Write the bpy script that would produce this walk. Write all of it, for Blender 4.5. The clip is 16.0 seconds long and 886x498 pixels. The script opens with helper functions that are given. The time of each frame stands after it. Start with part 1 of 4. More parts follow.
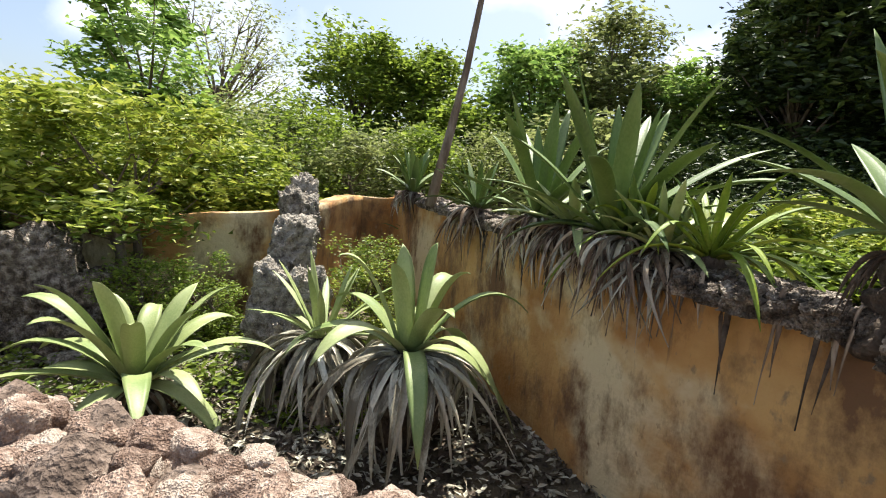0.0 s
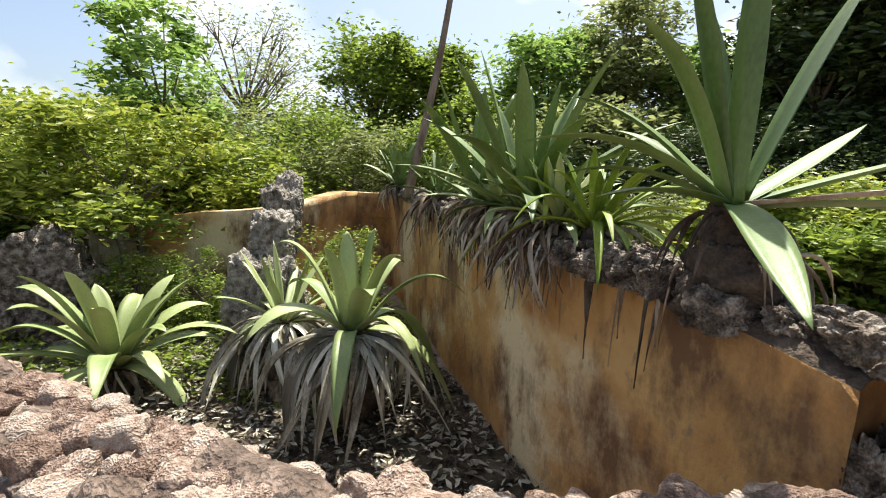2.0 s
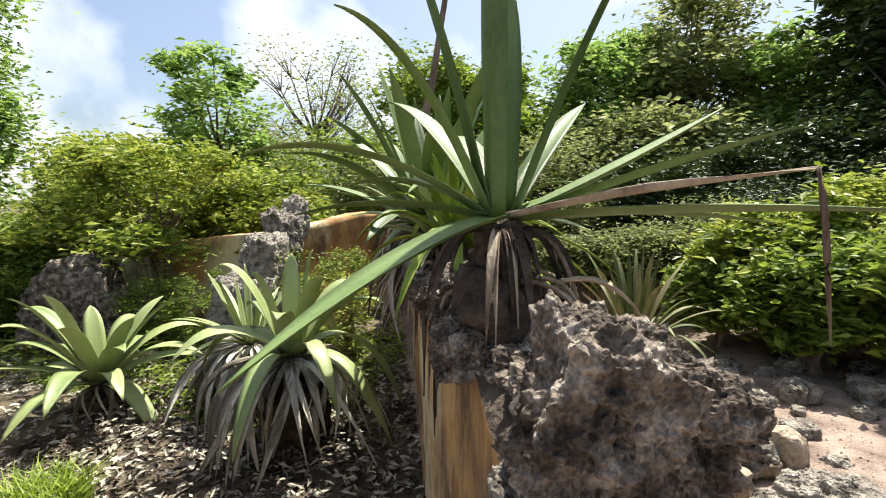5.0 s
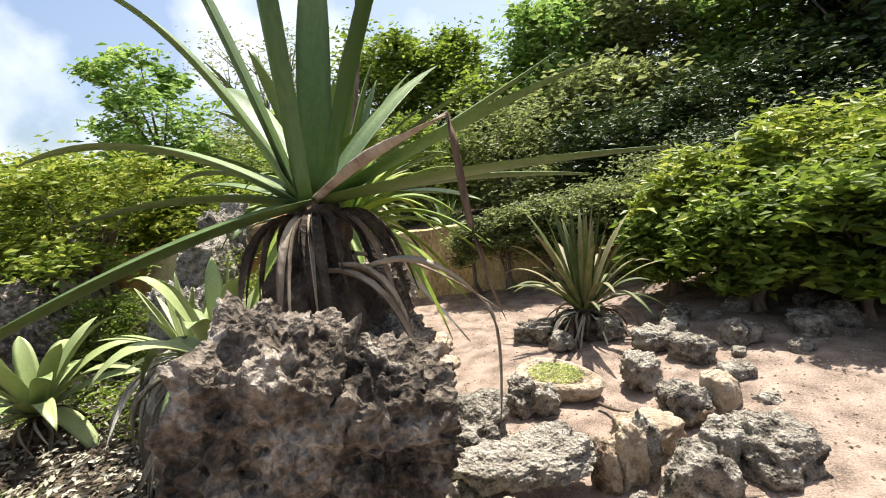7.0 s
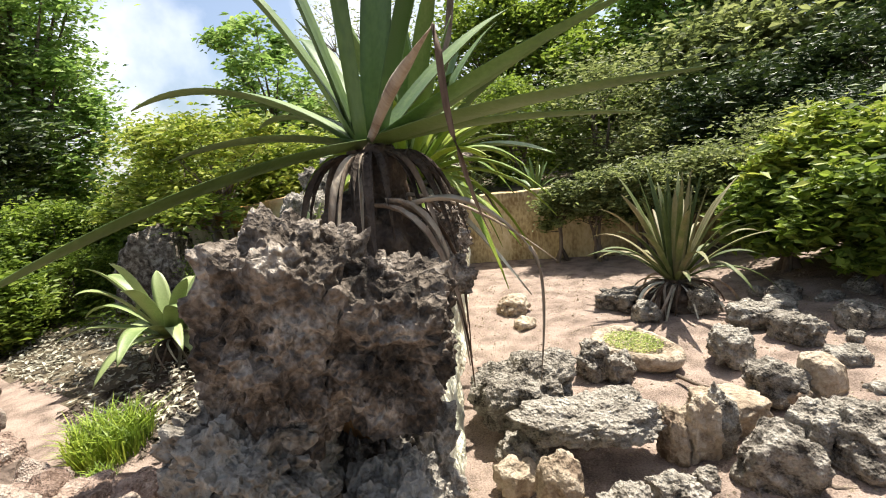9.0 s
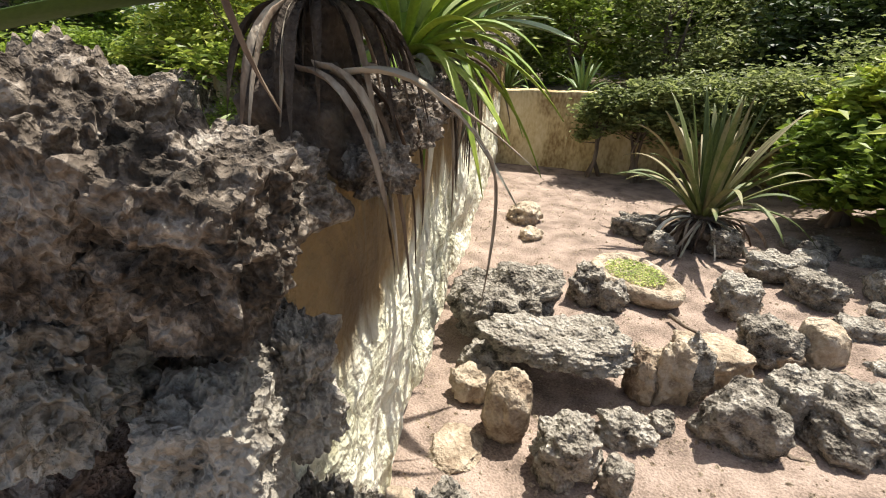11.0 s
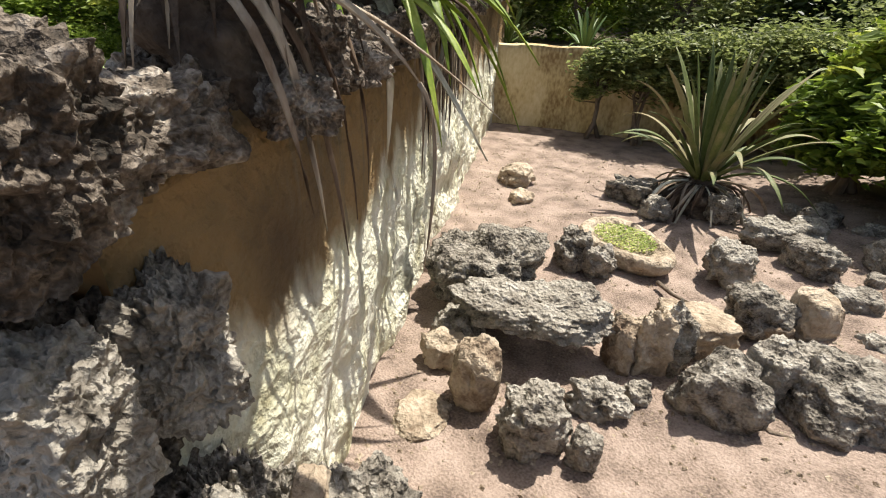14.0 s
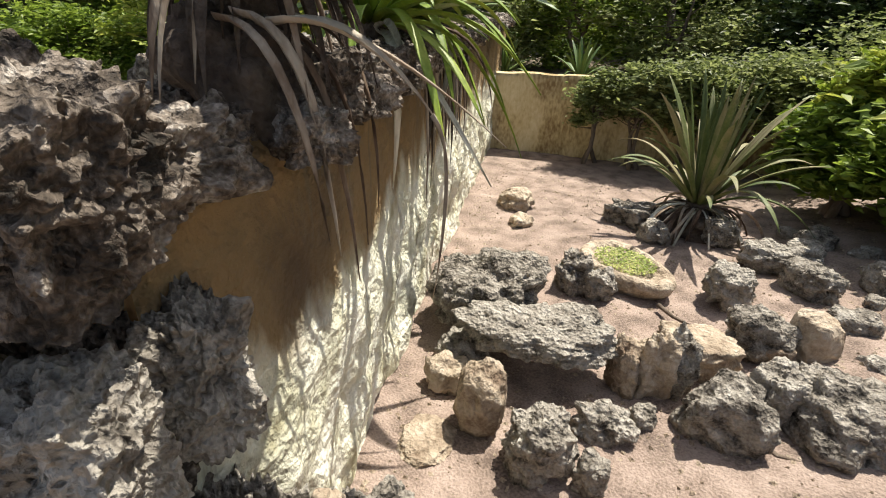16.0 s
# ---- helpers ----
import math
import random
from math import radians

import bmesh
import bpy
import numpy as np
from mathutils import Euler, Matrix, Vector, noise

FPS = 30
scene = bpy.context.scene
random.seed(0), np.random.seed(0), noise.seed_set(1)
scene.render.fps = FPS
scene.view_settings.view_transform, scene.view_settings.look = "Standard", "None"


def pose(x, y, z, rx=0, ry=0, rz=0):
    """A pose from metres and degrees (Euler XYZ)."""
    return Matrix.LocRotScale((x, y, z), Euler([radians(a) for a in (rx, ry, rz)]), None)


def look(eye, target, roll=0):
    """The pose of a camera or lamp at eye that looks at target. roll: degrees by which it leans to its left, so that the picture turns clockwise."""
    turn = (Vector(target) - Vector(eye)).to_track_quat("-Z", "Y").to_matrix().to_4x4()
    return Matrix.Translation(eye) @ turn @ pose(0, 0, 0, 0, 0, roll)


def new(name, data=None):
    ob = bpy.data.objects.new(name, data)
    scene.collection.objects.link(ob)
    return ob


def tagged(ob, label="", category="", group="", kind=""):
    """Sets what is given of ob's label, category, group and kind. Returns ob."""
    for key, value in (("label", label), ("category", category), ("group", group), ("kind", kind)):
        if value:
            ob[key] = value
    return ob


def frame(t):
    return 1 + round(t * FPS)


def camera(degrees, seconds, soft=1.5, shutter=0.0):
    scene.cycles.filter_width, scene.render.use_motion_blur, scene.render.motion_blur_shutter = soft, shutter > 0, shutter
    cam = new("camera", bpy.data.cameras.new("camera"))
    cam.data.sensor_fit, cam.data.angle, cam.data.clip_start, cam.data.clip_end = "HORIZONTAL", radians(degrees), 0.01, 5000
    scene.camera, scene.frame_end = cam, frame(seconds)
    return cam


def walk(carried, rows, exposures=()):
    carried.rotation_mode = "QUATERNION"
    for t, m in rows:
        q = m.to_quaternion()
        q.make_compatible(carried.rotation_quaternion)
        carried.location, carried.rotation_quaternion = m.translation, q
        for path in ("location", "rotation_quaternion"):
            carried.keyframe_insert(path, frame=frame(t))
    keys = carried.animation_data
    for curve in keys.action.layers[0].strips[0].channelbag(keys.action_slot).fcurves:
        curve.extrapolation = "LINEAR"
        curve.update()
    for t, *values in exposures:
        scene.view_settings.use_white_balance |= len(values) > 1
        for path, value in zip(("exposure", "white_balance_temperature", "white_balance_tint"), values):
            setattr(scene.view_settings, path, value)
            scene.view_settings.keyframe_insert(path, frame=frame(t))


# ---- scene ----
cam = camera(87.0, 16.0, soft=1.1)
PATH = [
    (0, (0.801, 0.298, 2.272), (0.607, 2.271, 2.002), 4.5),
    (0.5, (1.018, 0.358, 2.221), (0.903, 2.343, 2.009), 6.5),
    (1, (1.253, 0.402, 2.236), (0.913, 2.356, 1.970), 3.4),
    (1.5, (1.575, 0.311, 2.232), (1.099, 2.224, 1.892), 4.5),
    (2, (1.912, 0.222, 2.228), (1.543, 2.167, 1.936), 2.0),
    (2.5, (2.313, 0.153, 2.247), (1.953, 2.1, 1.972), 3.6),
    (3, (2.589, 0.307, 2.251), (2.017, 2.202, 1.966), 3.7),
    (3.5, (2.853, 0.344, 2.25), (2.192, 2.208, 1.955), 1.5),
    (4, (3.061, 0.592, 2.242), (2.399, 2.462, 1.989), 2.9),
    (4.2, (3.119, 0.674, 2.244), (2.43, 2.538, 2.015), 2.9),
    (6.5, (3.791, 1.225, 2.232), (3.086, 3.075, 1.944), -6.6),
    (7, (3.891, 1.292, 2.203), (3.205, 3.143, 1.883), -7.3),
    (7.5, (3.921, 1.332, 2.149), (3.173, 3.16, 1.832), -9.4),
    (8, (4.061, 1.282, 2.166), (3.076, 2.992, 1.842), -8.1),
    (8.5, (4.087, 1.267, 2.138), (3.06, 2.945, 1.781), -8.8),
    (9, (4.067, 1.308, 2.098), (3.016, 2.959, 1.686), -6.9),
    (9.5, (4.062, 1.376, 2.057), (2.988, 2.982, 1.54), -5.1),
    (10, (4.094, 1.517, 2.055), (3.011, 3.068, 1.406), -1.9),
    (10.2, (4.104, 1.564, 2.064), (3.048, 3.099, 1.337), -0.3),
    (12.3, (4.319, 1.864, 1.959), (3.176, 3.229, 1.049), 2.6),
    (12.5, (4.293, 1.894, 1.957), (3.158, 3.252, 1.027), 2.9),
    (13, (4.257, 1.944, 1.944), (3.191, 3.362, 1.02), 3.2),
    (13.5, (4.253, 1.937, 1.936), (3.171, 3.336, 1.004), 3.4),
    (14, (4.257, 1.947, 1.928), (3.184, 3.327, 0.956), 1.8),
    (14.5, (4.248, 1.941, 1.926), (3.186, 3.338, 0.968), 2.3),
    (15, (4.244, 1.944, 1.949), (3.149, 3.335, 1.019), 0.5),
    (15.5, (4.273, 1.913, 1.947), (3.122, 3.247, 1.0), 0.6),
    (16, (4.244, 1.898, 1.947), (3.149, 3.32, 1.064), 1.7),
]
walk(cam, [(t, look(eye, target, roll)) for t, eye, target, roll in PATH],
     [(0, 1.15), (6.5, 1.1), (9.5, 1.1), (12.3, 0.85), (16, 0.8)])

# ---- world and sun ----
world = bpy.data.worlds.new("sky")
scene.world = world
world.use_nodes = True
wn = world.node_tree
sky = wn.nodes.new("ShaderNodeTexSky")
sky.sky_type = "NISHITA"
sky.sun_disc = False
SUN_AZ, SUN_EL = radians(7), radians(65)
sky.sun_elevation, sky.sun_rotation = SUN_EL, SUN_AZ
sky.air_density, sky.dust_density, sky.ozone_density = 1.0, 3.0, 1.0
wn.nodes["Background"].inputs["Strength"].default_value = 0.088
cloud_at = wn.nodes.new("ShaderNodeTexCoord")
cloud = wn.nodes.new("ShaderNodeTexNoise")
cloud.inputs["Scale"].default_value, cloud.inputs["Detail"].default_value = 3.4, 7
wn.links.new(cloud_at.outputs["Generated"], cloud.inputs["Vector"])
cloud_edge = wn.nodes.new("ShaderNodeValToRGB")
cloud_edge.color_ramp.elements[0].position, cloud_edge.color_ramp.elements[1].position = 0.5, 0.68
cloud_edge.color_ramp.elements[1].color = (0.75, 0.75, 0.75, 1)
wn.links.new(cloud.outputs["Fac"], cloud_edge.inputs["Fac"])
cloud_mix = wn.nodes.new("ShaderNodeMix")
cloud_mix.data_type = "RGBA"
wn.links.new(cloud_edge.outputs["Color"], cloud_mix.inputs["Factor"])
wn.links.new(sky.outputs["Color"], cloud_mix.inputs["A"])
cloud_mix.inputs["B"].default_value = (8.5, 8.5, 8.6, 1)
wn.links.new(cloud_mix.outputs["Result"], wn.nodes["Background"].inputs["Color"])
sun_data = bpy.data.lights.new("sun", "SUN")
sun_data.energy, sun_data.angle, sun_data.color = 5.0, radians(0.55), (1.0, 0.95, 0.86)
sun_way = Vector((math.sin(SUN_AZ) * math.cos(SUN_EL), math.cos(SUN_AZ) * math.cos(SUN_EL), math.sin(SUN_EL)))
sun_ob = new("sun", sun_data)
sun_ob.matrix_world = look(sun_way * 40, (0, 0, 0))


# ---- materials ----
def material(name, colours, scale=4.0, fine=40.0, bump=0.3, rough=0.85, stretch=(1, 1, 1), per_object=0.0, per_island=0.0,
             translucent=0.0, pits=0.0, spec=0.3, grain=0.35):
    """Noise at two scales between a row of colours, with relief at both."""
    m = bpy.data.materials.new(name)
    m.use_nodes = True
    nt = m.node_tree
    nodes, links = nt.nodes, nt.links
    bsdf = nodes["Principled BSDF"]
    co = nodes.new("ShaderNodeTexCoord")
    mp = nodes.new("ShaderNodeMapping")
    mp.inputs["Scale"].default_value = stretch
    links.new(co.outputs["Object"], mp.inputs["Vector"])
    if per_object:
        info = nodes.new("ShaderNodeObjectInfo")
        mul = nodes.new("ShaderNodeMath")
        mul.operation = "MULTIPLY"
        mul.inputs[1].default_value = 37.0
        links.new(info.outputs["Random"], mul.inputs[0])
        links.new(mul.outputs[0], mp.inputs["Location"])
    big = nodes.new("ShaderNodeTexNoise")
    big.inputs["Scale"].default_value, big.inputs["Detail"].default_value = scale, 6
    small = nodes.new("ShaderNodeTexNoise")
    small.inputs["Scale"].default_value, small.inputs["Detail"].default_value = fine, 5
    for n in (big, small):
        links.new(mp.outputs["Vector"], n.inputs["Vector"])
    add = nodes.new("ShaderNodeMath")
    add.operation = "MULTIPLY_ADD"
    add.inputs[1].default_value = grain
    links.new(small.outputs["Fac"], add.inputs[0])
    sub = nodes.new("ShaderNodeMath")
    sub.operation = "SUBTRACT"
    sub.inputs[1].default_value = grain / 2
    links.new(big.outputs["Fac"], sub.inputs[0])
    links.new(sub.outputs[0], add.inputs[2])
    last = add.outputs[0]
    shift = per_object or per_island
    if shift:
        src = nodes.new("ShaderNodeObjectInfo").outputs["Random"] if per_object else nodes.new("ShaderNodeNewGeometry").outputs["Random Per Island"]
        sh = nodes.new("ShaderNodeMath")
        sh.operation = "MULTIPLY_ADD"
        sh.inputs[1].default_value = shift
        links.new(src, sh.inputs[0])
        off = nodes.new("ShaderNodeMath")
        off.operation = "SUBTRACT"
        off.inputs[1].default_value = shift / 2
        links.new(last, off.inputs[0])
        links.new(off.outputs[0], sh.inputs[2])
        last = sh.outputs[0]
    ramp = nodes.new("ShaderNodeValToRGB")
    els = ramp.color_ramp.elements
    while len(els) < len(colours):
        els.new(0.5)
    for i, c in enumerate(colours):
        els[i].position = 0.28 + 0.44 * i / max(1, len(colours) - 1)
        els[i].color = (*c, 1)
    links.new(last, ramp.inputs["Fac"])
    links.new(ramp.outputs["Color"], bsdf.inputs["Base Color"])
    bsdf.inputs["Roughness"].default_value = rough
    bsdf.inputs["Specular IOR Level"].default_value = spec
    height = add.outputs[0]
    if pits:
        vor = nodes.new("ShaderNodeTexVoronoi")
        vor.inputs["Scale"].default_value = pits
        links.new(mp.outputs["Vector"], vor.inputs["Vector"])
        hm = nodes.new("ShaderNodeMath")
        hm.operation = "MULTIPLY_ADD"
        hm.inputs[1].default_value = 0.6
        links.new(vor.outputs["Distance"], hm.inputs[0])
        links.new(add.outputs[0], hm.inputs[2])
        height = hm.outputs[0]
    bp = nodes.new("ShaderNodeBump")
    bp.inputs["Strength"].default_value, bp.inputs["Distance"].default_value = bump, 0.05
    links.new(height, bp.inputs["Height"])
    links.new(bp.outputs["Normal"], bsdf.inputs["Normal"])
    if translucent:
        tr = nodes.new("ShaderNodeBsdfTranslucent")
        mix = nodes.new("ShaderNodeMixShader")
        mix.inputs["Fac"].default_value = translucent
        links.new(ramp.outputs["Color"], tr.inputs["Color"])
        links.new(bsdf.outputs["BSDF"], mix.inputs[1])
        links.new(tr.outputs["BSDF"], mix.inputs[2])
        links.new(mix.outputs["Shader"], nodes["Material Output"].inputs["Surface"])
    return m


M_SAND = material("sand", [(0.13, 0.096, 0.075), (0.275, 0.208, 0.165), (0.375, 0.292, 0.238)], 4.2, 70, 0.6, 0.95, grain=0.7)
M_LITTER = material("leaf_litter", [(0.035, 0.028, 0.02), (0.10, 0.08, 0.05), (0.20, 0.16, 0.11)], 3, 45, 1.0, 0.97)
M_ROCK = material("pitted_limestone", [(0.05, 0.043, 0.034), (0.21, 0.185, 0.15), (0.33, 0.30, 0.25), (0.44, 0.405, 0.345)], 11, 70, 1.0, 0.93, per_object=0.14, pits=34, grain=0.5)
M_ROCK_TAN = material("tan_limestone", [(0.17, 0.12, 0.08), (0.35, 0.28, 0.20), (0.50, 0.42, 0.32)], 7, 50, 0.9, 0.9, per_object=0.14, pits=16, grain=0.5)
# Darker copy of M_ROCK; shade on the recessed blocks is in the colour.
M_ROCK_DARK = material("shade_darkened_limestone", [(0.022, 0.018, 0.013), (0.09, 0.07, 0.052), (0.23, 0.19, 0.15), (0.46, 0.41, 0.345)], 11, 80, 1.0, 0.93, per_object=0.1, pits=38, grain=0.5)
M_STONE = material("rubble_stone", [(0.17, 0.11, 0.08), (0.36, 0.26, 0.20), (0.52, 0.43, 0.35)], 6, 44, 0.8, 0.9, per_object=0.4, pits=20, grain=0.5)
M_MORTAR = material("old_mortar", [(0.06, 0.043, 0.033), (0.15, 0.11, 0.085), (0.26, 0.20, 0.16)], 9, 60, 1.0, 0.95, pits=26, grain=0.5)
M_AGAVE = material("agave_leaf", [(0.05, 0.095, 0.02), (0.105, 0.17, 0.038), (0.16, 0.23, 0.07)], 2.2, 60, 0.12, 0.5, (1, 1, 0.4), per_object=0.2, translucent=0.12, spec=0.5)
M_AGAVE_PALE = material("pale_agave_leaf", [(0.17, 0.24, 0.075), (0.28, 0.34, 0.13), (0.38, 0.43, 0.20)], 2.2, 60, 0.12, 0.5, (1, 1, 0.4), per_object=0.2, translucent=0.12, spec=0.5)
M_TRAIL = material("trailing_leaf", [(0.10, 0.17, 0.015), (0.20, 0.29, 0.03), (0.36, 0.42, 0.06)], 2.5, 50, 0.1, 0.5, per_object=0.3, translucent=0.25, spec=0.4)
M_AGAVE_DRY = material("drying_agave_leaf", [(0.06, 0.085, 0.02), (0.12, 0.145, 0.045), (0.24, 0.21, 0.11)], 3, 50, 0.15, 0.6, (1, 1, 0.5), per_object=0.5, translucent=0.1, spec=0.35)
M_DEAD = material("dead_leaf", [(0.07, 0.045, 0.03), (0.22, 0.16, 0.11), (0.42, 0.36, 0.28)], 5, 60, 0.4, 0.9, (1, 1, 0.3), per_object=0.5)
M_DEAD_GREY = material("bleached_dead_leaf", [(0.16, 0.14, 0.10), (0.42, 0.40, 0.31), (0.64, 0.62, 0.52)], 5, 60, 0.4, 0.9, (1, 1, 0.3), per_object=0.5)
M_BARK = material("bark", [(0.07, 0.05, 0.035), (0.15, 0.115, 0.085), (0.24, 0.20, 0.16)], 6, 40, 0.8, 0.95, (1, 1, 0.25))
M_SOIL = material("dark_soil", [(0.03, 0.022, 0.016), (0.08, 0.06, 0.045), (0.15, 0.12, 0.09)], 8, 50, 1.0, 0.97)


def foliage(name, dark, mid, light, glow=0.3):
    return material(name, [dark, mid, light], 0.9, 6, 0.0, 0.5, per_island=0.5, translucent=glow, spec=0.4)


M_LEAF_BRIGHT = foliage("bright_leaves", (0.11, 0.165, 0.018), (0.25, 0.32, 0.04), (0.43, 0.46, 0.085), 0.42)
M_LEAF_PALE = foliage("pale_leaves", (0.13, 0.23, 0.05), (0.25, 0.38, 0.08), (0.38, 0.50, 0.14), 0.5)
M_LEAF_MID = foliage("mid_leaves", (0.09, 0.14, 0.018), (0.19, 0.27, 0.035), (0.31, 0.39, 0.06), 0.5)
# Leaf colour lowered to hold the shade of the wood.
M_LEAF_DARK = foliage("dark_shaded_leaves", (0.017, 0.033, 0.008), (0.045, 0.072, 0.016), (0.09, 0.13, 0.028), 0.15)
M_LEAF_GREY = foliage("greyish_leaves", (0.11, 0.135, 0.04), (0.22, 0.26, 0.085), (0.34, 0.37, 0.14), 0.52)
M_GRASS = foliage("grass_blades", (0.12, 0.19, 0.02), (0.24, 0.34, 0.035), (0.38, 0.46, 0.06), 0.35)


def wall_material():
    """Ochre limewash with pale bare patches, brown damp stains and drip streaks; bare pale stone low on the far side."""
    m = bpy.data.materials.new("ochre_limewash")
    m.use_nodes = True
    nt = m.node_tree
    nodes, links = nt.nodes, nt.links
    bsdf = nodes["Principled BSDF"]
    co = nodes.new("ShaderNodeTexCoord")

    def noise_of(scale, stretch, detail=5, rough=0.55):
        mp = nodes.new("ShaderNodeMapping")
        mp.inputs["Scale"].default_value = stretch
        links.new(co.outputs["Object"], mp.inputs["Vector"])
        n = nodes.new("ShaderNodeTexNoise")
        n.inputs["Scale"].default_value, n.inputs["Detail"].default_value, n.inputs["Roughness"].default_value = scale, detail, rough
        links.new(mp.outputs["Vector"], n.inputs["Vector"])
        return n.outputs["Fac"]

    def ramp_of(src, a, b, ca=(0, 0, 0), cb=(1, 1, 1)):
        r = nodes.new("ShaderNodeValToRGB")
        r.color_ramp.elements[0].position, r.color_ramp.elements[1].position = a, b
        r.color_ramp.elements[0].color, r.color_ramp.elements[1].color = (*ca, 1), (*cb, 1)
        links.new(src, r.inputs["Fac"])
        return r.outputs["Color"]

    def mixed(fac, a, b):
        x = nodes.new("ShaderNodeMix")
        x.data_type = "RGBA"
        links.new(fac, x.inputs["Factor"])
        for sock, v in ((x.inputs["A"], a), (x.inputs["B"], b)):
            if isinstance(v, tuple):
                sock.default_value = (*v, 1)
            else:
                links.new(v, sock)
        return x.outputs["Result"]

    ochre = ramp_of(noise_of(1.3, (1, 1, 1)), 0.35, 0.65, (0.36, 0.16, 0.04), (0.58, 0.35, 0.13))
    pale = mixed(ramp_of(noise_of(0.55, (1, 1, 1.2), 6), 0.47, 0.56), ochre, (0.66, 0.54, 0.32))
    stain = mixed(ramp_of(noise_of(1.7, (1, 1, 0.6), 9, 0.7), 0.47, 0.62), pale, (0.17, 0.09, 0.04))
    speck = mixed(ramp_of(noise_of(14, (1, 1, 0.6), 6), 0.62, 0.72), stain, (0.30, 0.20, 0.10))
    drip = mixed(ramp_of(noise_of(9, (1, 1, 0.12), 5), 0.63, 0.76), speck, (0.17, 0.11, 0.06))
    links.new(drip, bsdf.inputs["Base Color"])
    bsdf.inputs["Roughness"].default_value = 0.92
    bp = nodes.new("ShaderNodeBump")
    bp.inputs["Strength"].default_value, bp.inputs["Distance"].default_value = 0.6, 0.03
    links.new(noise_of(18, (1, 1, 1), 8), bp.inputs["Height"])
    links.new(bp.outputs["Normal"], bsdf.inputs["Normal"])
    return m


M_OCHRE = wall_material()


def white_face():
    """Whitewashed rubble below, bare damp ochre plaster and painted overhang shade above, with a ragged edge and thin
    dark runs.
    """
    m = bpy.data.materials.new("whitewash_under_shaded_ochre")
    m.use_nodes = True
    nodes, links = m.node_tree.nodes, m.node_tree.links
    bsdf = nodes["Principled BSDF"]
    co = nodes.new("ShaderNodeTexCoord")

    def noisy(scale, stretch, detail=6):
        mp = nodes.new("ShaderNodeMapping")
        mp.inputs["Scale"].default_value = stretch
        links.new(co.outputs["Object"], mp.inputs["Vector"])
        n = nodes.new("ShaderNodeTexNoise")
        n.inputs["Scale"].default_value, n.inputs["Detail"].default_value = scale, detail
        links.new(mp.outputs["Vector"], n.inputs["Vector"])
        return n.outputs["Fac"]

    def ramp(src, stops):
        r = nodes.new("ShaderNodeValToRGB")
        while len(r.color_ramp.elements) < len(stops):
            r.color_ramp.elements.new(0.5)
        for e, (at, c) in zip(r.color_ramp.elements, stops):
            e.position, e.color = at, (*c, 1)
        links.new(src, r.inputs["Fac"])
        return r.outputs["Color"]

    def mixed(fac, a, b):
        x = nodes.new("ShaderNodeMix")
        x.data_type = "RGBA"
        links.new(fac, x.inputs["Factor"])
        links.new(a, x.inputs["A"])
        links.new(b, x.inputs["B"])
        return x.outputs["Result"]

    white = ramp(noisy(5, (1, 1, 0.7), 8), [(0.3, (0.36, 0.33, 0.20)), (0.45, (0.66, 0.64, 0.48)), (0.7, (0.80, 0.78, 0.66))])
    # Dull brown for damp plaster plus the shade of the overhanging plants.
    damp_shade = ramp(noisy(2.0, (1, 1, 0.6), 7), [(0.3, (0.10, 0.065, 0.03)), (0.5, (0.24, 0.16, 0.07)), (0.7, (0.31, 0.20, 0.085))])
    sep = nodes.new("ShaderNodeSeparateXYZ")
    links.new(co.outputs["Object"], sep.inputs["Vector"])
    ragged = nodes.new("ShaderNodeMath")
    ragged.operation = "MULTIPLY_ADD"
    ragged.inputs[1].default_value = 0.9
    links.new(noisy(3.2, (1, 1, 0.35), 8), ragged.inputs[0])
    links.new(sep.outputs["Z"], ragged.inputs[2])
    half = nodes.new("ShaderNodeMath")
    half.operation = "MULTIPLY"
    half.inputs[1].default_value = 0.4
    links.new(ragged.outputs[0], half.inputs[0])
    # Ragged height mask: the painted shade begins about one metre up.
    edge = ramp(half.outputs[0], [(0.55, (0, 0, 0)), (0.63, (1, 1, 1))])
    base = mixed(edge, white, damp_shade)
    runs = ramp(noisy(11, (1, 1, 0.06), 4), [(0.60, (0, 0, 0)), (0.68, (0.7, 0.7, 0.7))])
    dark = nodes.new("ShaderNodeRGB")
    dark.outputs[0].default_value = (0.16, 0.13, 0.08, 1)
    links.new(mixed(runs, base, dark.outputs[0]), bsdf.inputs["Base Color"])
    bsdf.inputs["Roughness"].default_value = 0.92
    bp = nodes.new("ShaderNodeBump")
    bp.inputs["Strength"].default_value, bp.inputs["Distance"].default_value = 0.8, 0.05
    vor = nodes.new("ShaderNodeTexVoronoi")
    vor.inputs["Scale"].default_value = 9
    links.new(co.outputs["Object"], vor.inputs["Vector"])
    both = nodes.new("ShaderNodeMath")
    both.operation = "ADD"
    links.new(vor.outputs["Distance"], both.inputs[0])
    links.new(noisy(26, (1, 1, 1), 7), both.inputs[1])
    links.new(both.outputs[0], bp.inputs["Height"])
    links.new(bp.outputs["Normal"], bsdf.inputs["Normal"])
    return m


M_WHITEFACE = white_face()
M_FARWALL = material("weathered_plaster", [(0.24, 0.16, 0.07), (0.54, 0.43, 0.23), (0.66, 0.56, 0.35)], 1.8, 22, 0.6, 0.93, (1, 1, 0.5), grain=0.6)


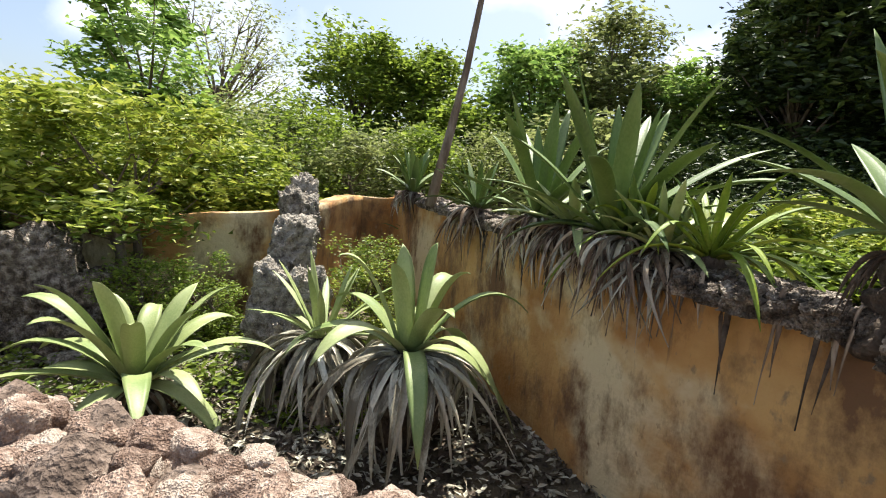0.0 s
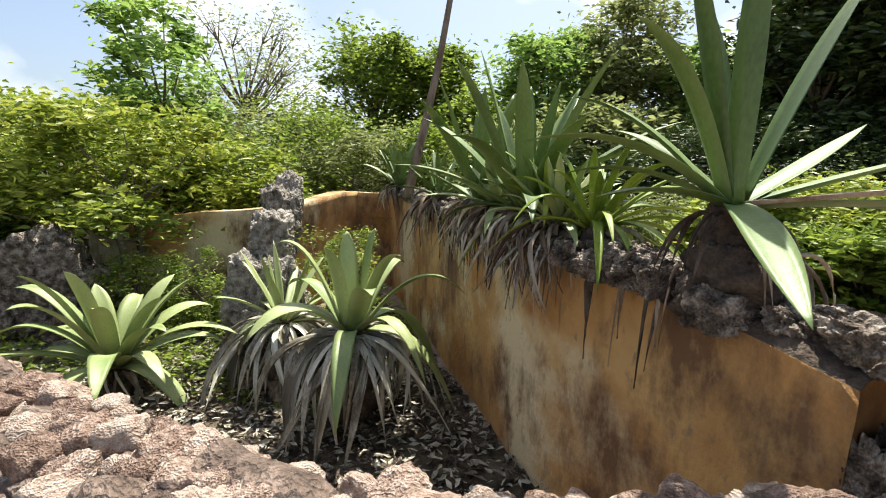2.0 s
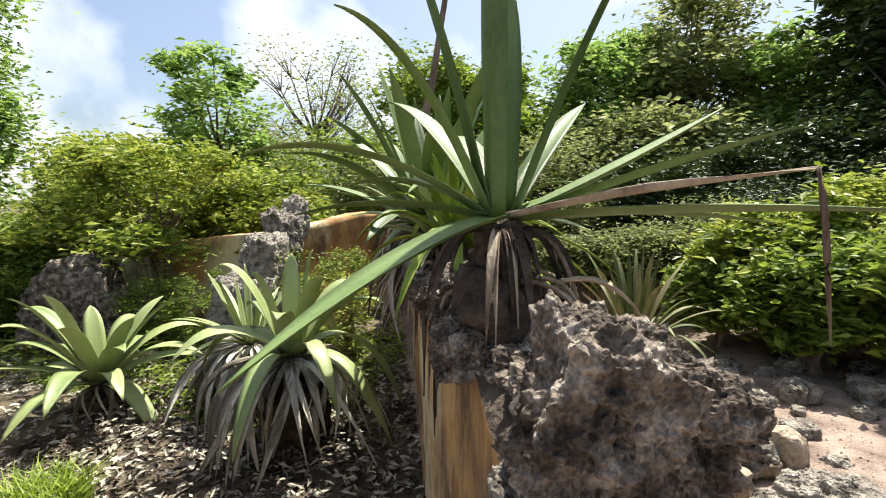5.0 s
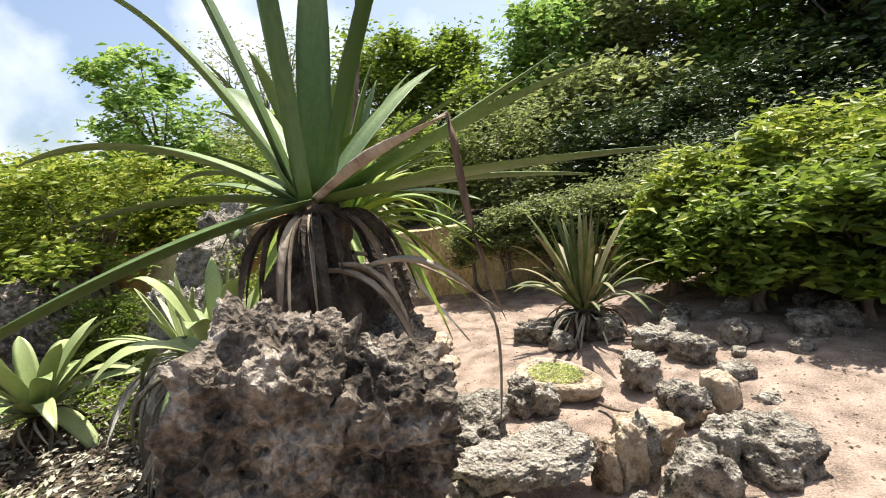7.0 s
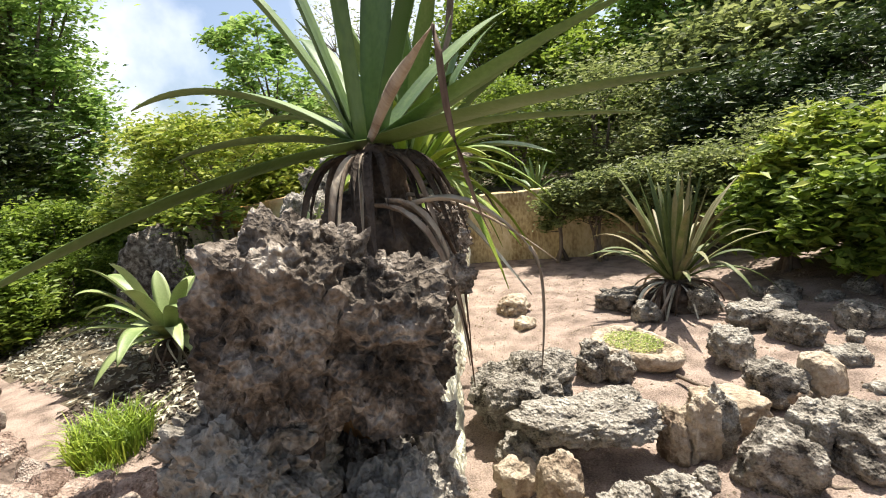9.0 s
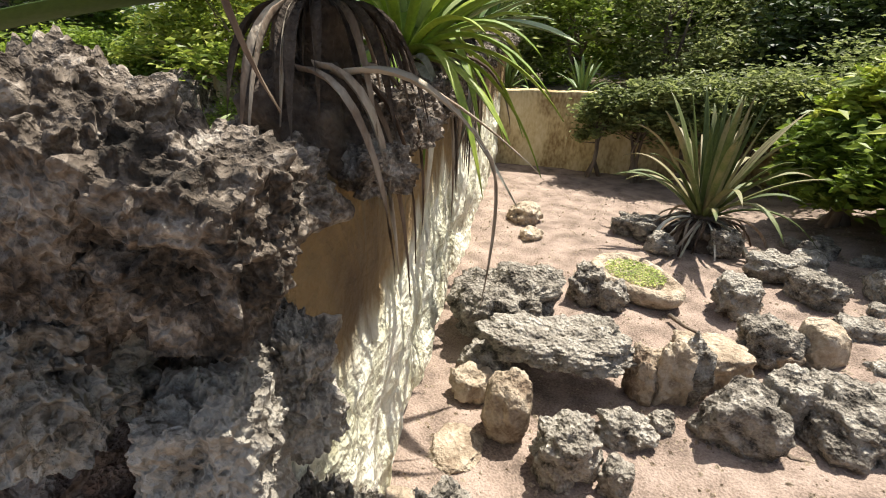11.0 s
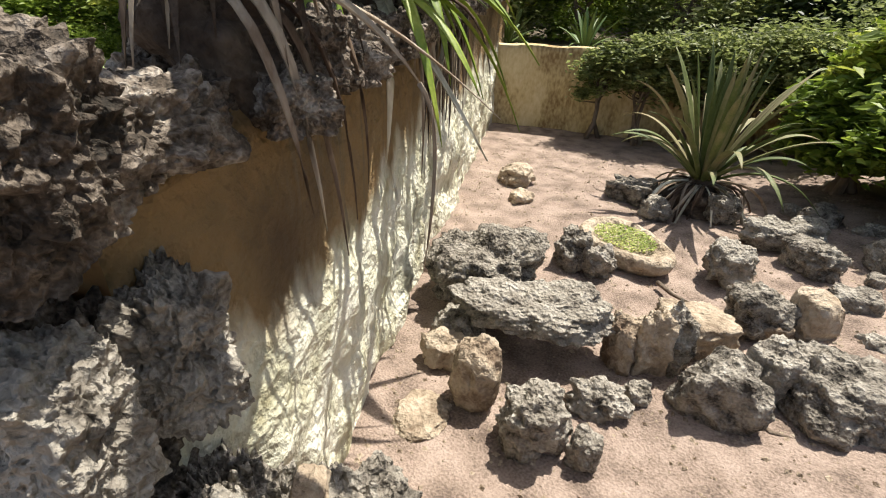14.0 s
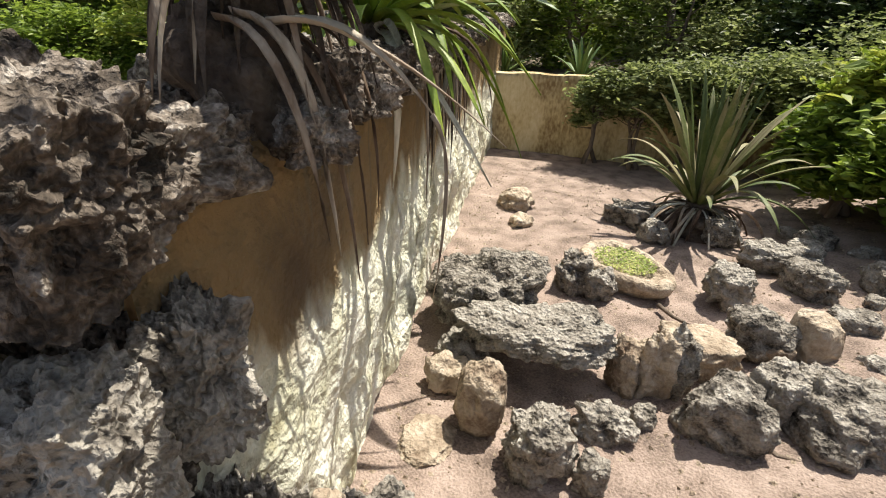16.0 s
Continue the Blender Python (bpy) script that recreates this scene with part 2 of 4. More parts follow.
# ---- mesh helpers ----
def mesh_of(name, verts, faces, mats, smooth=True, slots=None):
    me = bpy.data.meshes.new(name)
    me.from_pydata([tuple(v) for v in verts], [], faces)
    for m in (mats if isinstance(mats, (list, tuple)) else [mats]):
        me.materials.append(m)
    me.polygons.foreach_set("use_smooth", [smooth] * len(me.polygons))
    if slots is not None:
        me.polygons.foreach_set("material_index", slots)
    me.update()
    return me


def part(name, me, parent, label=""):
    ob = new(name, me)
    ob.parent = parent
    return tagged(ob, label)


def thing(name, at, label, category, group="", kind=""):
    ob = new(name)
    ob.empty_display_size = 0.1
    ob.location = at
    return tagged(ob, label, category, group, kind)


def quad_cards(rng, centres, size, up=0.45, long=2.0):
    """Small folded leaves, four corners each, at the given centres."""
    n = len(centres)
    axis = rng.normal(size=(n, 3))
    axis[:, 2] = np.abs(axis[:, 2]) * 0.3 - 0.35
    axis /= np.linalg.norm(axis, axis=1)[:, None]
    nor = rng.normal(size=(n, 3))
    nor[:, 2] += up * 3
    side = np.cross(axis, nor)
    side /= np.linalg.norm(side, axis=1)[:, None] + 1e-9
    fold = np.cross(side, axis)
    s = size * rng.uniform(0.6, 1.3, n)[:, None]
    a = centres - axis * s * long / 2
    c = centres + axis * s * long / 2
    mid = centres - axis * s * 0.15 * long
    b = mid + side * s * 0.45 + fold * s * 0.18
    d = mid - side * s * 0.45 + fold * s * 0.18
    v = np.stack([a, b, c, d], 1).reshape(-1, 3)
    i = np.arange(n) * 4
    f = np.concatenate([np.stack([i, i + 1, i + 2], 1), np.stack([i, i + 2, i + 3], 1)])
    return v, f


def fast_mesh(name, v, f, mats, smooth=False):
    me = bpy.data.meshes.new(name)
    k = f.shape[1]
    me.vertices.add(len(v))
    me.vertices.foreach_set("co", np.asarray(v, dtype=np.float32).ravel())
    me.loops.add(f.size)
    me.loops.foreach_set("vertex_index", f.astype(np.int32).ravel())
    me.polygons.add(len(f))
    me.polygons.foreach_set("loop_start", np.arange(0, f.size, k, dtype=np.int32))
    for m in (mats if isinstance(mats, (list, tuple)) else [mats]):
        me.materials.append(m)
    me.polygons.foreach_set("use_smooth", [smooth] * len(f))
    me.update(calc_edges=True)
    me.validate()
    return me


def tube(points, radii, sides=7):
    """A tapered tube along points."""
    v, f = [], []
    pts = [Vector(p) for p in points]
    for i, p in enumerate(pts):
        d = (pts[min(i + 1, len(pts) - 1)] - pts[max(i - 1, 0)]).normalized()
        a = d.orthogonal().normalized()
        b = d.cross(a)
        for k in range(sides):
            t = 2 * math.pi * k / sides
            v.append(p + (a * math.cos(t) + b * math.sin(t)) * radii[i])
        if i:
            for k in range(sides):
                o = (i - 1) * sides
                f.append((o + k, o + (k + 1) % sides, o + sides + (k + 1) % sides, o + sides + k))
    f.append(tuple(range(sides))[::-1])
    f.append(tuple(range(len(v) - sides, len(v))))
    return v, f


def joined(pieces):
    v, f = [], []
    for pv, pf in pieces:
        o = len(v)
        v += list(pv)
        f += [tuple(i + o for i in q) for q in pf]
    return v, f


ICO = {}


def ico(level):
    if level not in ICO:
        bm = bmesh.new()
        bmesh.ops.create_icosphere(bm, subdivisions=level, radius=1)
        ICO[level] = ([v.co.copy() for v in bm.verts], [tuple(v.index for v in q.verts) for q in bm.faces])
        bm.free()
    return ICO[level]


def rock_shape(size, seed, level=4, rough=0.32, pit=0.16, box=0.5, flat_base=True):
    """A weathered stone: a blocky lump with broken facets, hollows and small pits."""
    vs, fs = ico(level)
    off = Vector((seed * 7.31, seed * 3.17, seed * 1.93))
    out = []
    for d in vs:
        m = max(abs(d.x), abs(d.y), abs(d.z))
        p = d * ((1 - box) + box * 0.82 / m)
        big = noise.noise(d * 1.15 + off)
        mid = noise.noise(d * 2.7 + off * 1.3)
        r = 1 + rough * (0.75 * big + 0.55 * mid)
        if pit and level > 3:
            cell = noise.voronoi(d * 2.3 + off)[0]
            r -= pit * max(0, 0.42 - cell[0]) * 0.9
            cell2 = noise.voronoi(d * 5.5 + off)[0]
            r += pit * (cell2[1] - cell2[0] - 0.25) * 0.40
            r += 0.06 * noise.noise(d * 9 + off) + 0.03 * noise.noise(d * 19 + off)
        p = p * r
        q = Vector((p.x * size[0] / 2, p.y * size[1] / 2, p.z * size[2] / 2))
        if pit and level > 3:
            w = q + off
            amp = min(0.02, 0.085 * min(size)) * pit / 0.2
            edge = abs(noise.noise(w * 7)) + 0.5 * abs(noise.noise(w * 15))
            step = noise.voronoi(w * 13)[0]
            q += q.normalized() * (amp * (0.9 - 2.2 * edge) + amp * 0.9 * (step[1] - step[0] - 0.3) + amp * 0.55 * noise.noise(w * 34) + amp * 0.4 * noise.noise(w * 70))
        if flat_base and q.z < -0.38 * size[2]:
            q.z = -0.38 * size[2] + (q.z + 0.38 * size[2]) * 0.2
        out.append(q)
    return out, fs


SEED = [0]
ROCKERY = "rockery stones on the sandy floor"


def boulder(at, size, mat, label, turn=0.0, level=4, name="boulder", group="", base=True, tilt=(0, 0), **kw):
    """A stone whose underside lies at the given place."""
    SEED[0] += 1
    if group == ROCKERY:
        kw = {"box": 0.3, "rough": 0.42, **kw}
        level = max(level, 5) if max(size) > 0.3 else level
    v, f = rock_shape(size, SEED[0], level, **kw)
    rot = Euler((radians(tilt[0]), radians(tilt[1]), radians(turn))).to_matrix()
    k = 1.08 if group == ROCKERY else 1.0
    v = [rot @ p * k for p in v]
    low = min(p.z for p in v)
    if base:
        v = [p - Vector((0, 0, low + 0.03)) for p in v]
    ob = new(name, mesh_of(name, v, f, mat, smooth=True))
    ob.location = at
    return tagged(ob, label, "rock", group)


# ---- lie of the land ----
PARAPET = [(-9.0, 2.9), (-4.0, 2.35), (-0.7, 1.95), (0.25, 1.75), (1.1, 1.55), (1.9, 1.53), (2.6, 1.66), (3.25, 1.78), (3.75, 2.05), (4.2, 2.2), (4.75, 1.95), (5.6, 1.4), (7.5, 0.7), (10.5, 0.3)]
LEFT_FAR = [(-9.0, 7.2), (-6.0, 7.4), (-3.45, 7.8), (-2.6, 8.3), (-2.3, 10.6), (-1.3, 10.8)]
RIGHT_FAR = [(-0.62, 9.2), (0.5, 9.72), (1.75, 10.05), (4.2, 11.2), (7.0, 12.4), (10.5, 13.2)]
DIVIDER_LEFT = [(3.07, 2.02), (2.72, 2.73), (2.06, 3.86), (1.64, 4.62), (1.2, 5.55), (0.35, 7.17), (-0.6, 9.08), (-1.45, 10.75)]
PIT = PARAPET + [(10.5, 13.2)] + RIGHT_FAR[::-1][1:] + LEFT_FAR[::-1]


def inside(px, py, poly):
    hit = np.zeros(px.shape, bool)
    for (x0, y0), (x1, y1) in zip(poly, poly[1:] + poly[:1]):
        cross = (y0 > py) != (y1 > py)
        hit ^= cross & (px < (x1 - x0) * (py - y0) / (y1 - y0 + 1e-12) + x0)
    return hit


def pit_height(x, y):
    s = min(1.0, max(0.0, (x - 3.9) / 1.4))
    left = min(1.0, max(0.0, (2.2 - x - 0.55 * (y - 4)) / 0.6))
    return -0.2 + 0.22 * s * s * (3 - 2 * s) - 0.15 * left


def ground():
    xs = np.concatenate([-np.geomspace(2500, 10, 16), np.arange(-9.9, 11.0, 0.11), np.geomspace(11.5, 2500, 16)])
    ys = np.concatenate([-np.geomspace(2500, 3, 14), np.arange(-2.9, 14.2, 0.11), np.geomspace(14.8, 2500, 16)])
    gx, gy = np.meshgrid(xs, ys)
    pit = inside(gx, gy - 0.15, PIT)
    z = np.empty(gx.shape)
    for i in range(gx.shape[0]):
        for j in range(gx.shape[1]):
            x, y = gx[i, j], gy[i, j]
            p = Vector((x, y, 0))
            if pit[i, j]:
                z[i, j] = pit_height(x, y) + 0.05 * noise.noise(p * 1.1) + 0.018 * noise.noise(p * 4.7)
            else:
                z[i, j] = 0.6 + 0.03 * noise.noise(p * 0.8) + (0.25 if y > 5 else 0.0)
    n = len(xs)
    v = np.stack([gx.ravel(), gy.ravel(), z.ravel()], 1)
    r, c = np.meshgrid(np.arange(len(ys) - 1), np.arange(n - 1), indexing="ij")
    i = (r * n + c).ravel()
    me = fast_mesh("ground", v, np.stack([i, i + 1, i + n + 1, i + n], 1), [M_SAND, M_LITTER], True)
    mx, my = (gx[:-1, :-1] + gx[1:, 1:]).ravel() / 2, (gy[:-1, :-1] + gy[1:, 1:]).ravel() / 2
    planted = (mx < 3.0 - 0.575 * (my - 2.3)) & (my > 3.3 + 0.12 * np.sin(mx * 3)) | (my > 8.2) & ~inside(mx, my, PIT) | (np.abs(mx) > 11)
    me.polygons.foreach_set("material_index", planted.astype(np.int32))
    ob = new("ground", me)
    return tagged(ob, "pinkish sandy ground with grit and dry litter", "ground", kind="structure")


ground()


def resample(line, step):
    pts = [Vector((*p, 0)) for p in line]
    out = []
    for a, b in zip(pts, pts[1:]):
        k = max(1, round((b - a).length / step))
        out += [a.lerp(b, i / k) for i in range(k)]
    out.append(pts[-1])
    for _ in range(6):
        out = [out[0]] + [(out[i - 1] + out[i] * 2 + out[i + 1]) / 4 for i in range(1, len(out) - 1)] + [out[-1]]
    return out


def wall_along(name, line, thick, foot, tops, mats, label, lump=0.02, left_lump=None, step=0.09, rows=22, round_top=0.0, kind="structure", height=None):
    """A wall with thickness on its right hand along the line; lump is how uneven its faces are."""
    pts = resample(line, step)
    n = len(pts)
    ll = lump if left_lump is None else left_lump
    ring, slots_of = [], []
    for i, p in enumerate(pts):
        d = (pts[min(i + 1, n - 1)] - pts[max(i - 1, 0)]).normalized()
        side = Vector((d.y, -d.x, 0))
        s = i / (n - 1) * (len(tops) - 1)
        k = min(int(s), len(tops) - 2)
        top = tops[k] + (tops[k + 1] - tops[k]) * (s - k) if height is None else height(p.x)
        top += 0.03 * noise.noise(p * 2.2)
        row = []
        for j in range(rows + 1):
            z = foot + (top - foot) * j / rows
            q = p + Vector((0, 0, z))
            row.append(q - side * (ll * noise.noise(q * 3.1) + ll * 0.5 * noise.noise(q * 8)))
        for j in range(1, 6):
            q = p + side * thick * j / 6 + Vector((0, 0, top + round_top * math.sin(math.pi * j / 6)))
            row.append(q + Vector((0, 0, lump * 1.5 * noise.noise(q * 5))))
        for j in range(rows + 1):
            t = 1 - j / rows
            z = foot + (top - foot) * t
            q = p + side * thick + Vector((0, 0, z))
            low = min(1, max(0, (0.72 - t) / 0.25))
            cell = noise.voronoi(Vector((q.x * 4, q.y * 4, q.z * 5)))[0]
            amp = lump * (0.4 + 1.6 * low)
            row.append(q + side * (amp * (noise.noise(q * 3.3) + 0.9 * min(0.7, cell[1] - cell[0])) + 0.10 * low * (1 - t) * (thick > 0.3)))
        ring.append(row)
    m = len(ring[0])
    v = [q for row in ring for q in row]
    f, slots = [], []
    for i in range(n - 1):
        for j in range(m):
            a, b = i * m + j, i * m + (j + 1) % m
            f.append((a, b, b + m, a + m))
            jr = j - rows - 5
            if len(mats) == 1:
                slots.append(0)
            elif j < rows:
                slots.append(0)
            elif jr < 0:
                slots.append(1)
            else:
                slots.append(2)
    f.append(tuple(range(m)))
    f.append(tuple(range((n - 1) * m, n * m))[::-1])
    slots += [0, 0]
    ob = new(name, mesh_of(name, v, f, mats, True, slots))
    return tagged(ob, label, "wall", kind=kind)


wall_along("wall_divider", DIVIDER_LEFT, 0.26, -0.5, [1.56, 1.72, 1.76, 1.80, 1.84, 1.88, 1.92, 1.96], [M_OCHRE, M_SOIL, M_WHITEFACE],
           "thick dividing wall in stained ochre limewash over whitened rubble", 0.035, 0.012, 0.07, 34, 0.06)
wall_along("wall_left_far", [p for p in LEFT_FAR], 0.3, -0.5, [1.1, 1.25, 1.4, 1.6, 1.9, 1.9], [M_OCHRE],
           "ochre stained plaster wall closing the planted pit", 0.02)
wall_along("wall_right_far", RIGHT_FAR[::-1], 0.3, -0.5, [1.1, 1.1, 1.12, 1.15, 1.15, 1.15], [M_FARWALL],
           "weathered cream plaster wall with cracks behind the rockery", 0.015)
wall_along("wall_left_end", [(-9.0, 2.9), (-9.0, 7.2)], 0.3, -0.5, [1.1, 1.1], [M_OCHRE], "ochre plaster end wall of the pit", 0.02)
wall_along("wall_right_end", [(10.5, 13.2), (10.5, 0.3)], 0.3, -0.5, [1.1, 1.1], [M_FARWALL], "cream plaster end wall of the pit", 0.02)

# ---- rubble parapet: core and its stones ----
PAR_L = PARAPET[:8]
PAR_R = [(4.2, 2.2), (4.75, 1.95), (5.6, 1.4), (7.5, 0.7), (10.5, 0.3)]


def parapet_height(x):
    return float(np.interp(x, [-9, -1, 0.2, 0.9, 1.7, 2.15, 2.6, 3.3], [1.06, 1.08, 1.06, 1.08, 1.07, 1.07, 1.15, 1.18]))


parapet = wall_along("wall_parapet", [(x, y + 0.2) for x, y in PAR_L], 0.5, -0.5, [1.3, 1.3, 1.32, 1.32, 1.3, 1.28, 1.26, 1.25], [M_MORTAR],
                     "low rubble parapet of mortared reddish stones", 0.11, step=0.06, rows=26, round_top=0.05, height=parapet_height)
parapet_right = wall_along("wall_parapet_right", [(x, y + 0.1) for x, y in PARAPET[8:]], 0.4, -0.5, [0.95, 0.9, 0.8, 0.8, 0.8, 0.8], [M_MORTAR],
                           "low rubble kerb wall at the pit edge", 0.07, step=0.08, rows=20)

STONES = [mesh_of("stone", *rock_shape((1, 0.95, 0.85), 60 + k, 4, 0.28, 0.06, 0.45, False), M_STONE) for k in range(8)]
rng_stone = random.Random(5)
for p in resample(PAR_L, 0.075):
    if p.x < -1.4:
        continue
    for k in range(5):
        s = rng_stone.choice((0.08, 0.10, 0.13, 0.16, 0.20, 0.24)) * rng_stone.uniform(0.85, 1.15)
        u = rng_stone.uniform(-0.14, 0.46)
        st = part("stone", rng_stone.choice(STONES), parapet)
        zz = parapet_height(p.x) - (0.03 if 0 < u < 0.35 else 0.06) - abs(u - 0.1) * 0.12
        st.location = (p.x + rng_stone.uniform(-0.05, 0.05), p.y + 0.12 - u, zz + rng_stone.uniform(-0.03, 0.03) + s * 0.2)
        st.rotation_euler = [rng_stone.uniform(-0.6, 0.6), rng_stone.uniform(-0.6, 0.6), rng_stone.uniform(0, 6.3)]
        st.scale = (s * rng_stone.uniform(0.8, 1.3), s * rng_stone.uniform(0.8, 1.2), s)

# ---- boulders at the near end of the dividing wall ----
boulder((3.29, 1.90, 1.56), (0.32, 0.34, 0.52), M_ROCK_DARK, "large dark peaked limestone boulder crowning the wall end", 25, 7, rough=0.22, pit=0.24, box=0.8, tilt=(8, 14))
boulder((3.43, 2.02, 1.58), (0.32, 0.34, 0.36), M_ROCK_DARK, "dark pitted limestone block sloping below the peak", 35, 7, rough=0.22, pit=0.26, box=0.8, tilt=(10, 12))
boulder((3.20, 2.24, 1.60), (0.34, 0.40, 0.22), M_ROCK_DARK, "grey pitted limestone block with sunlit top", 20, 6, pit=0.28)
boulder((3.06, 2.44, 1.60), (0.26, 0.26, 0.20), M_ROCK_DARK, "dark porous stone on the wall edge", 20, 6, pit=0.26)
boulder((3.22, 2.02, 0.55), (0.32, 0.28, 1.08), M_ROCK_DARK, "limestone block filling the wall end, shade in its dark colour", 30, 6, rough=0.18, pit=0.26, box=0.85)
boulder((3.24, 1.80, 1.38), (0.30, 0.26, 0.36), M_ROCK, "jagged grey limestone ledge beside the large boulder", 10, 7, rough=0.36, pit=0.3, box=0.6)
boulder((3.20, 1.80, -0.40), (0.50, 0.44, 1.86), M_ROCK_DARK, "rough limestone mass under the ledge, coloured dark as in shade", 20, 7, rough=0.2, pit=0.28, box=0.75)
boulder((3.46, 1.96, 1.12), (0.26, 0.24, 0.42), M_ROCK, "broken grey limestone block at the pit edge", 40, 7, rough=0.28, pit=0.22, box=0.65)
boulder((3.40, 1.96, -0.40), (0.38, 0.34, 1.60), M_ROCK_DARK, "limestone mass supporting the wall end, shadow put into its colour", 0, 7, rough=0.2, pit=0.28, box=0.8)
boulder((3.31, 2.22, 1.04), (0.24, 0.22, 0.46), M_ROCK, "jagged grey limestone block on the wall foot", 65, 7, rough=0.3, pit=0.3, box=0.65)
boulder((3.36, 2.20, -0.20), (0.36, 0.28, 1.30), M_ROCK, "grey rough limestone mass at the pit edge", 20, 7, rough=0.2, pit=0.3, box=0.75)
boulder((3.60, 2.38, 0.34), (0.40, 0.34, 0.52), M_ROCK, "pale grey knobbly limestone at the pit edge", 65, 7, pit=0.3, box=0.6)
boulder((3.63, 2.14, 0.30), (0.42, 0.36, 0.76), M_ROCK, "pale grey weathered limestone block in the kerb", 25, 7, pit=0.26, box=0.5)
boulder((3.86, 2.36, 0.26), (0.38, 0.34, 0.54), M_ROCK, "grey limestone block at the pit edge", 50, 7, pit=0.28, box=0.6)
boulder((3.60, 2.30, 0.84), (0.20, 0.10, 0.09), M_ROCK_TAN, "small elongated buff stone lying on the rocks", 130, 5, name="stone", rough=0.2, pit=0.08)
boulder((2.74, 1.72, 0.62), (0.5, 0.40, 0.66), M_ROCK, "grey rough limestone block in the parapet", 40, 6, pit=0.28)

# ---- crust of porous stone along the top of the dividing wall ----
rc = random.Random(31)
crust_line = resample(DIVIDER_LEFT, 0.05)
for k in range(12, len(crust_line) - 10, 4):
    a, b = crust_line[k], crust_line[k + 1]
    d = (b - a).normalized()
    side = Vector((d.y, -d.x, 0))
    for w in ((0.0, 0.15, 0.34) if k < 60 else (0.03, 0.32)):
        c = a + side * (w + rc.uniform(-0.05, 0.06))
        z = 1.62 + 0.0016 * k - (0.04 if k < 14 else 0)
        boulder((c.x, c.y, min(1.9, z)), (rc.uniform(0.2, 0.36), rc.uniform(0.2, 0.32), rc.uniform(0.14, 0.26)), M_ROCK_DARK, "dark porous stone capping the dividing wall", rc.uniform(0, 180), 6 if k < 34 else 5 if k < 60 else 4,
                name="capping_stone", group="wall capping stones", pit=0.24)

# ---- rockery on the sandy floor ----
Z0 = -0.2
boulder((2.62, 4.62, Z0), (0.86, 0.78, 0.54), M_ROCK, "grey knobbly limestone mass of the rockery", 20, 6, group=ROCKERY, rough=0.42, pit=0.25)
boulder((3.24, 4.30, Z0 + 0.22), (0.92, 0.50, 0.24), M_ROCK, "grey pitted limestone slab bridging over a hollow", 30, 6, group=ROCKERY, rough=0.42, pit=0.25, flat_base=False)
boulder((2.80, 4.02, Z0), (0.32, 0.28, 0.26), M_ROCK, "grey limestone prop stone under the slab", 0, 5, group=ROCKERY)
boulder((3.74, 4.52, Z0), (0.20, 0.26, 0.42), M_ROCK_TAN, "upright tan prop stone under the slab", 10, 5, group=ROCKERY)
boulder((3.20, 3.66, Z0), (0.27, 0.26, 0.50), M_ROCK_TAN, "pale buff egg-shaped standing stone", 25, 5, group=ROCKERY, rough=0.2, pit=0.05, box=0.2)
boulder((2.84, 3.82, Z0), (0.26, 0.24, 0.24), M_ROCK_TAN, "buff stone leaning on the standing stone", 60, 4, group=ROCKERY)
boulder((3.04, 3.36, Z0), (0.30, 0.34, 0.09), M_ROCK_TAN, "flat pale stone slab lying on the sand", 15, 4, group=ROCKERY, rough=0.2, pit=0.05)
boulder((3.60, 3.62, Z0), (0.36, 0.30, 0.40), M_ROCK, "grey pitted limestone block set in the sand", 40, 5, group=ROCKERY, rough=0.4, pit=0.22)
boulder((3.79, 4.06, Z0), (0.32, 0.22, 0.21), M_ROCK, "low dark pitted limestone lump", 20, 5, group=ROCKERY, rough=0.4, pit=0.25)
boulder((3.87, 3.68, Z0), (0.16, 0.16, 0.24), M_ROCK, "small grey limestone block in the sand", 10, 4, group=ROCKERY)
boulder((3.94, 4.28, Z0), (0.17, 0.16, 0.16), M_ROCK, "small grey limestone lump in the sand", 70, 4, group=ROCKERY)
boulder((3.90, 4.58, Z0), (0.20, 0.20, 0.50), M_ROCK_TAN, "upright tan limestone post stone", 30, 5, group=ROCKERY)
boulder((4.02, 4.66, Z0), (0.20, 0.18, 0.54), M_ROCK, "upright grey knobbly limestone", 80, 5, group=ROCKERY, pit=0.25)
boulder((4.05, 5.06, Z0), (0.52, 0.42, 0.32), M_ROCK_TAN, "angular buff limestone wedge with a flat top", 35, 4, group=ROCKERY, rough=0.2, pit=0.05, box=0.8)
boulder((4.34, 4.46, Z0), (0.44, 0.36, 0.42), M_ROCK, "grey-brown rough limestone block", 15, 5, group=ROCKERY)
boulder((4.52, 4.74, Z0 + 0.06), (0.25, 0.26, 0.42), M_ROCK, "grey smooth limestone block", 50, 5, group=ROCKERY, pit=0.08, box=0.7)
boulder((4.82, 4.76, Z0 + 0.08), (0.56, 0.42, 0.42), M_ROCK, "large dark angular limestone block with pale edges", 120, 5, group=ROCKERY, rough=0.4)
boulder((4.36, 5.44, Z0 + 0.08), (0.40, 0.34, 0.34), M_ROCK, "rounded grey limestone block on sand", 20, 5, group=ROCKERY)
boulder((4.66, 5.52, Z0 + 0.13), (0.27, 0.30, 0.38), M_ROCK_TAN, "smooth pale rounded boulder", 40, 4, group=ROCKERY, rough=0.12, pit=0.0, box=0.3)
boulder((4.07, 6.12, Z0 + 0.05), (0.38, 0.34, 0.36), M_ROCK, "grey pitted limestone block near the bank", 95, 5, group=ROCKERY, pit=0.22)
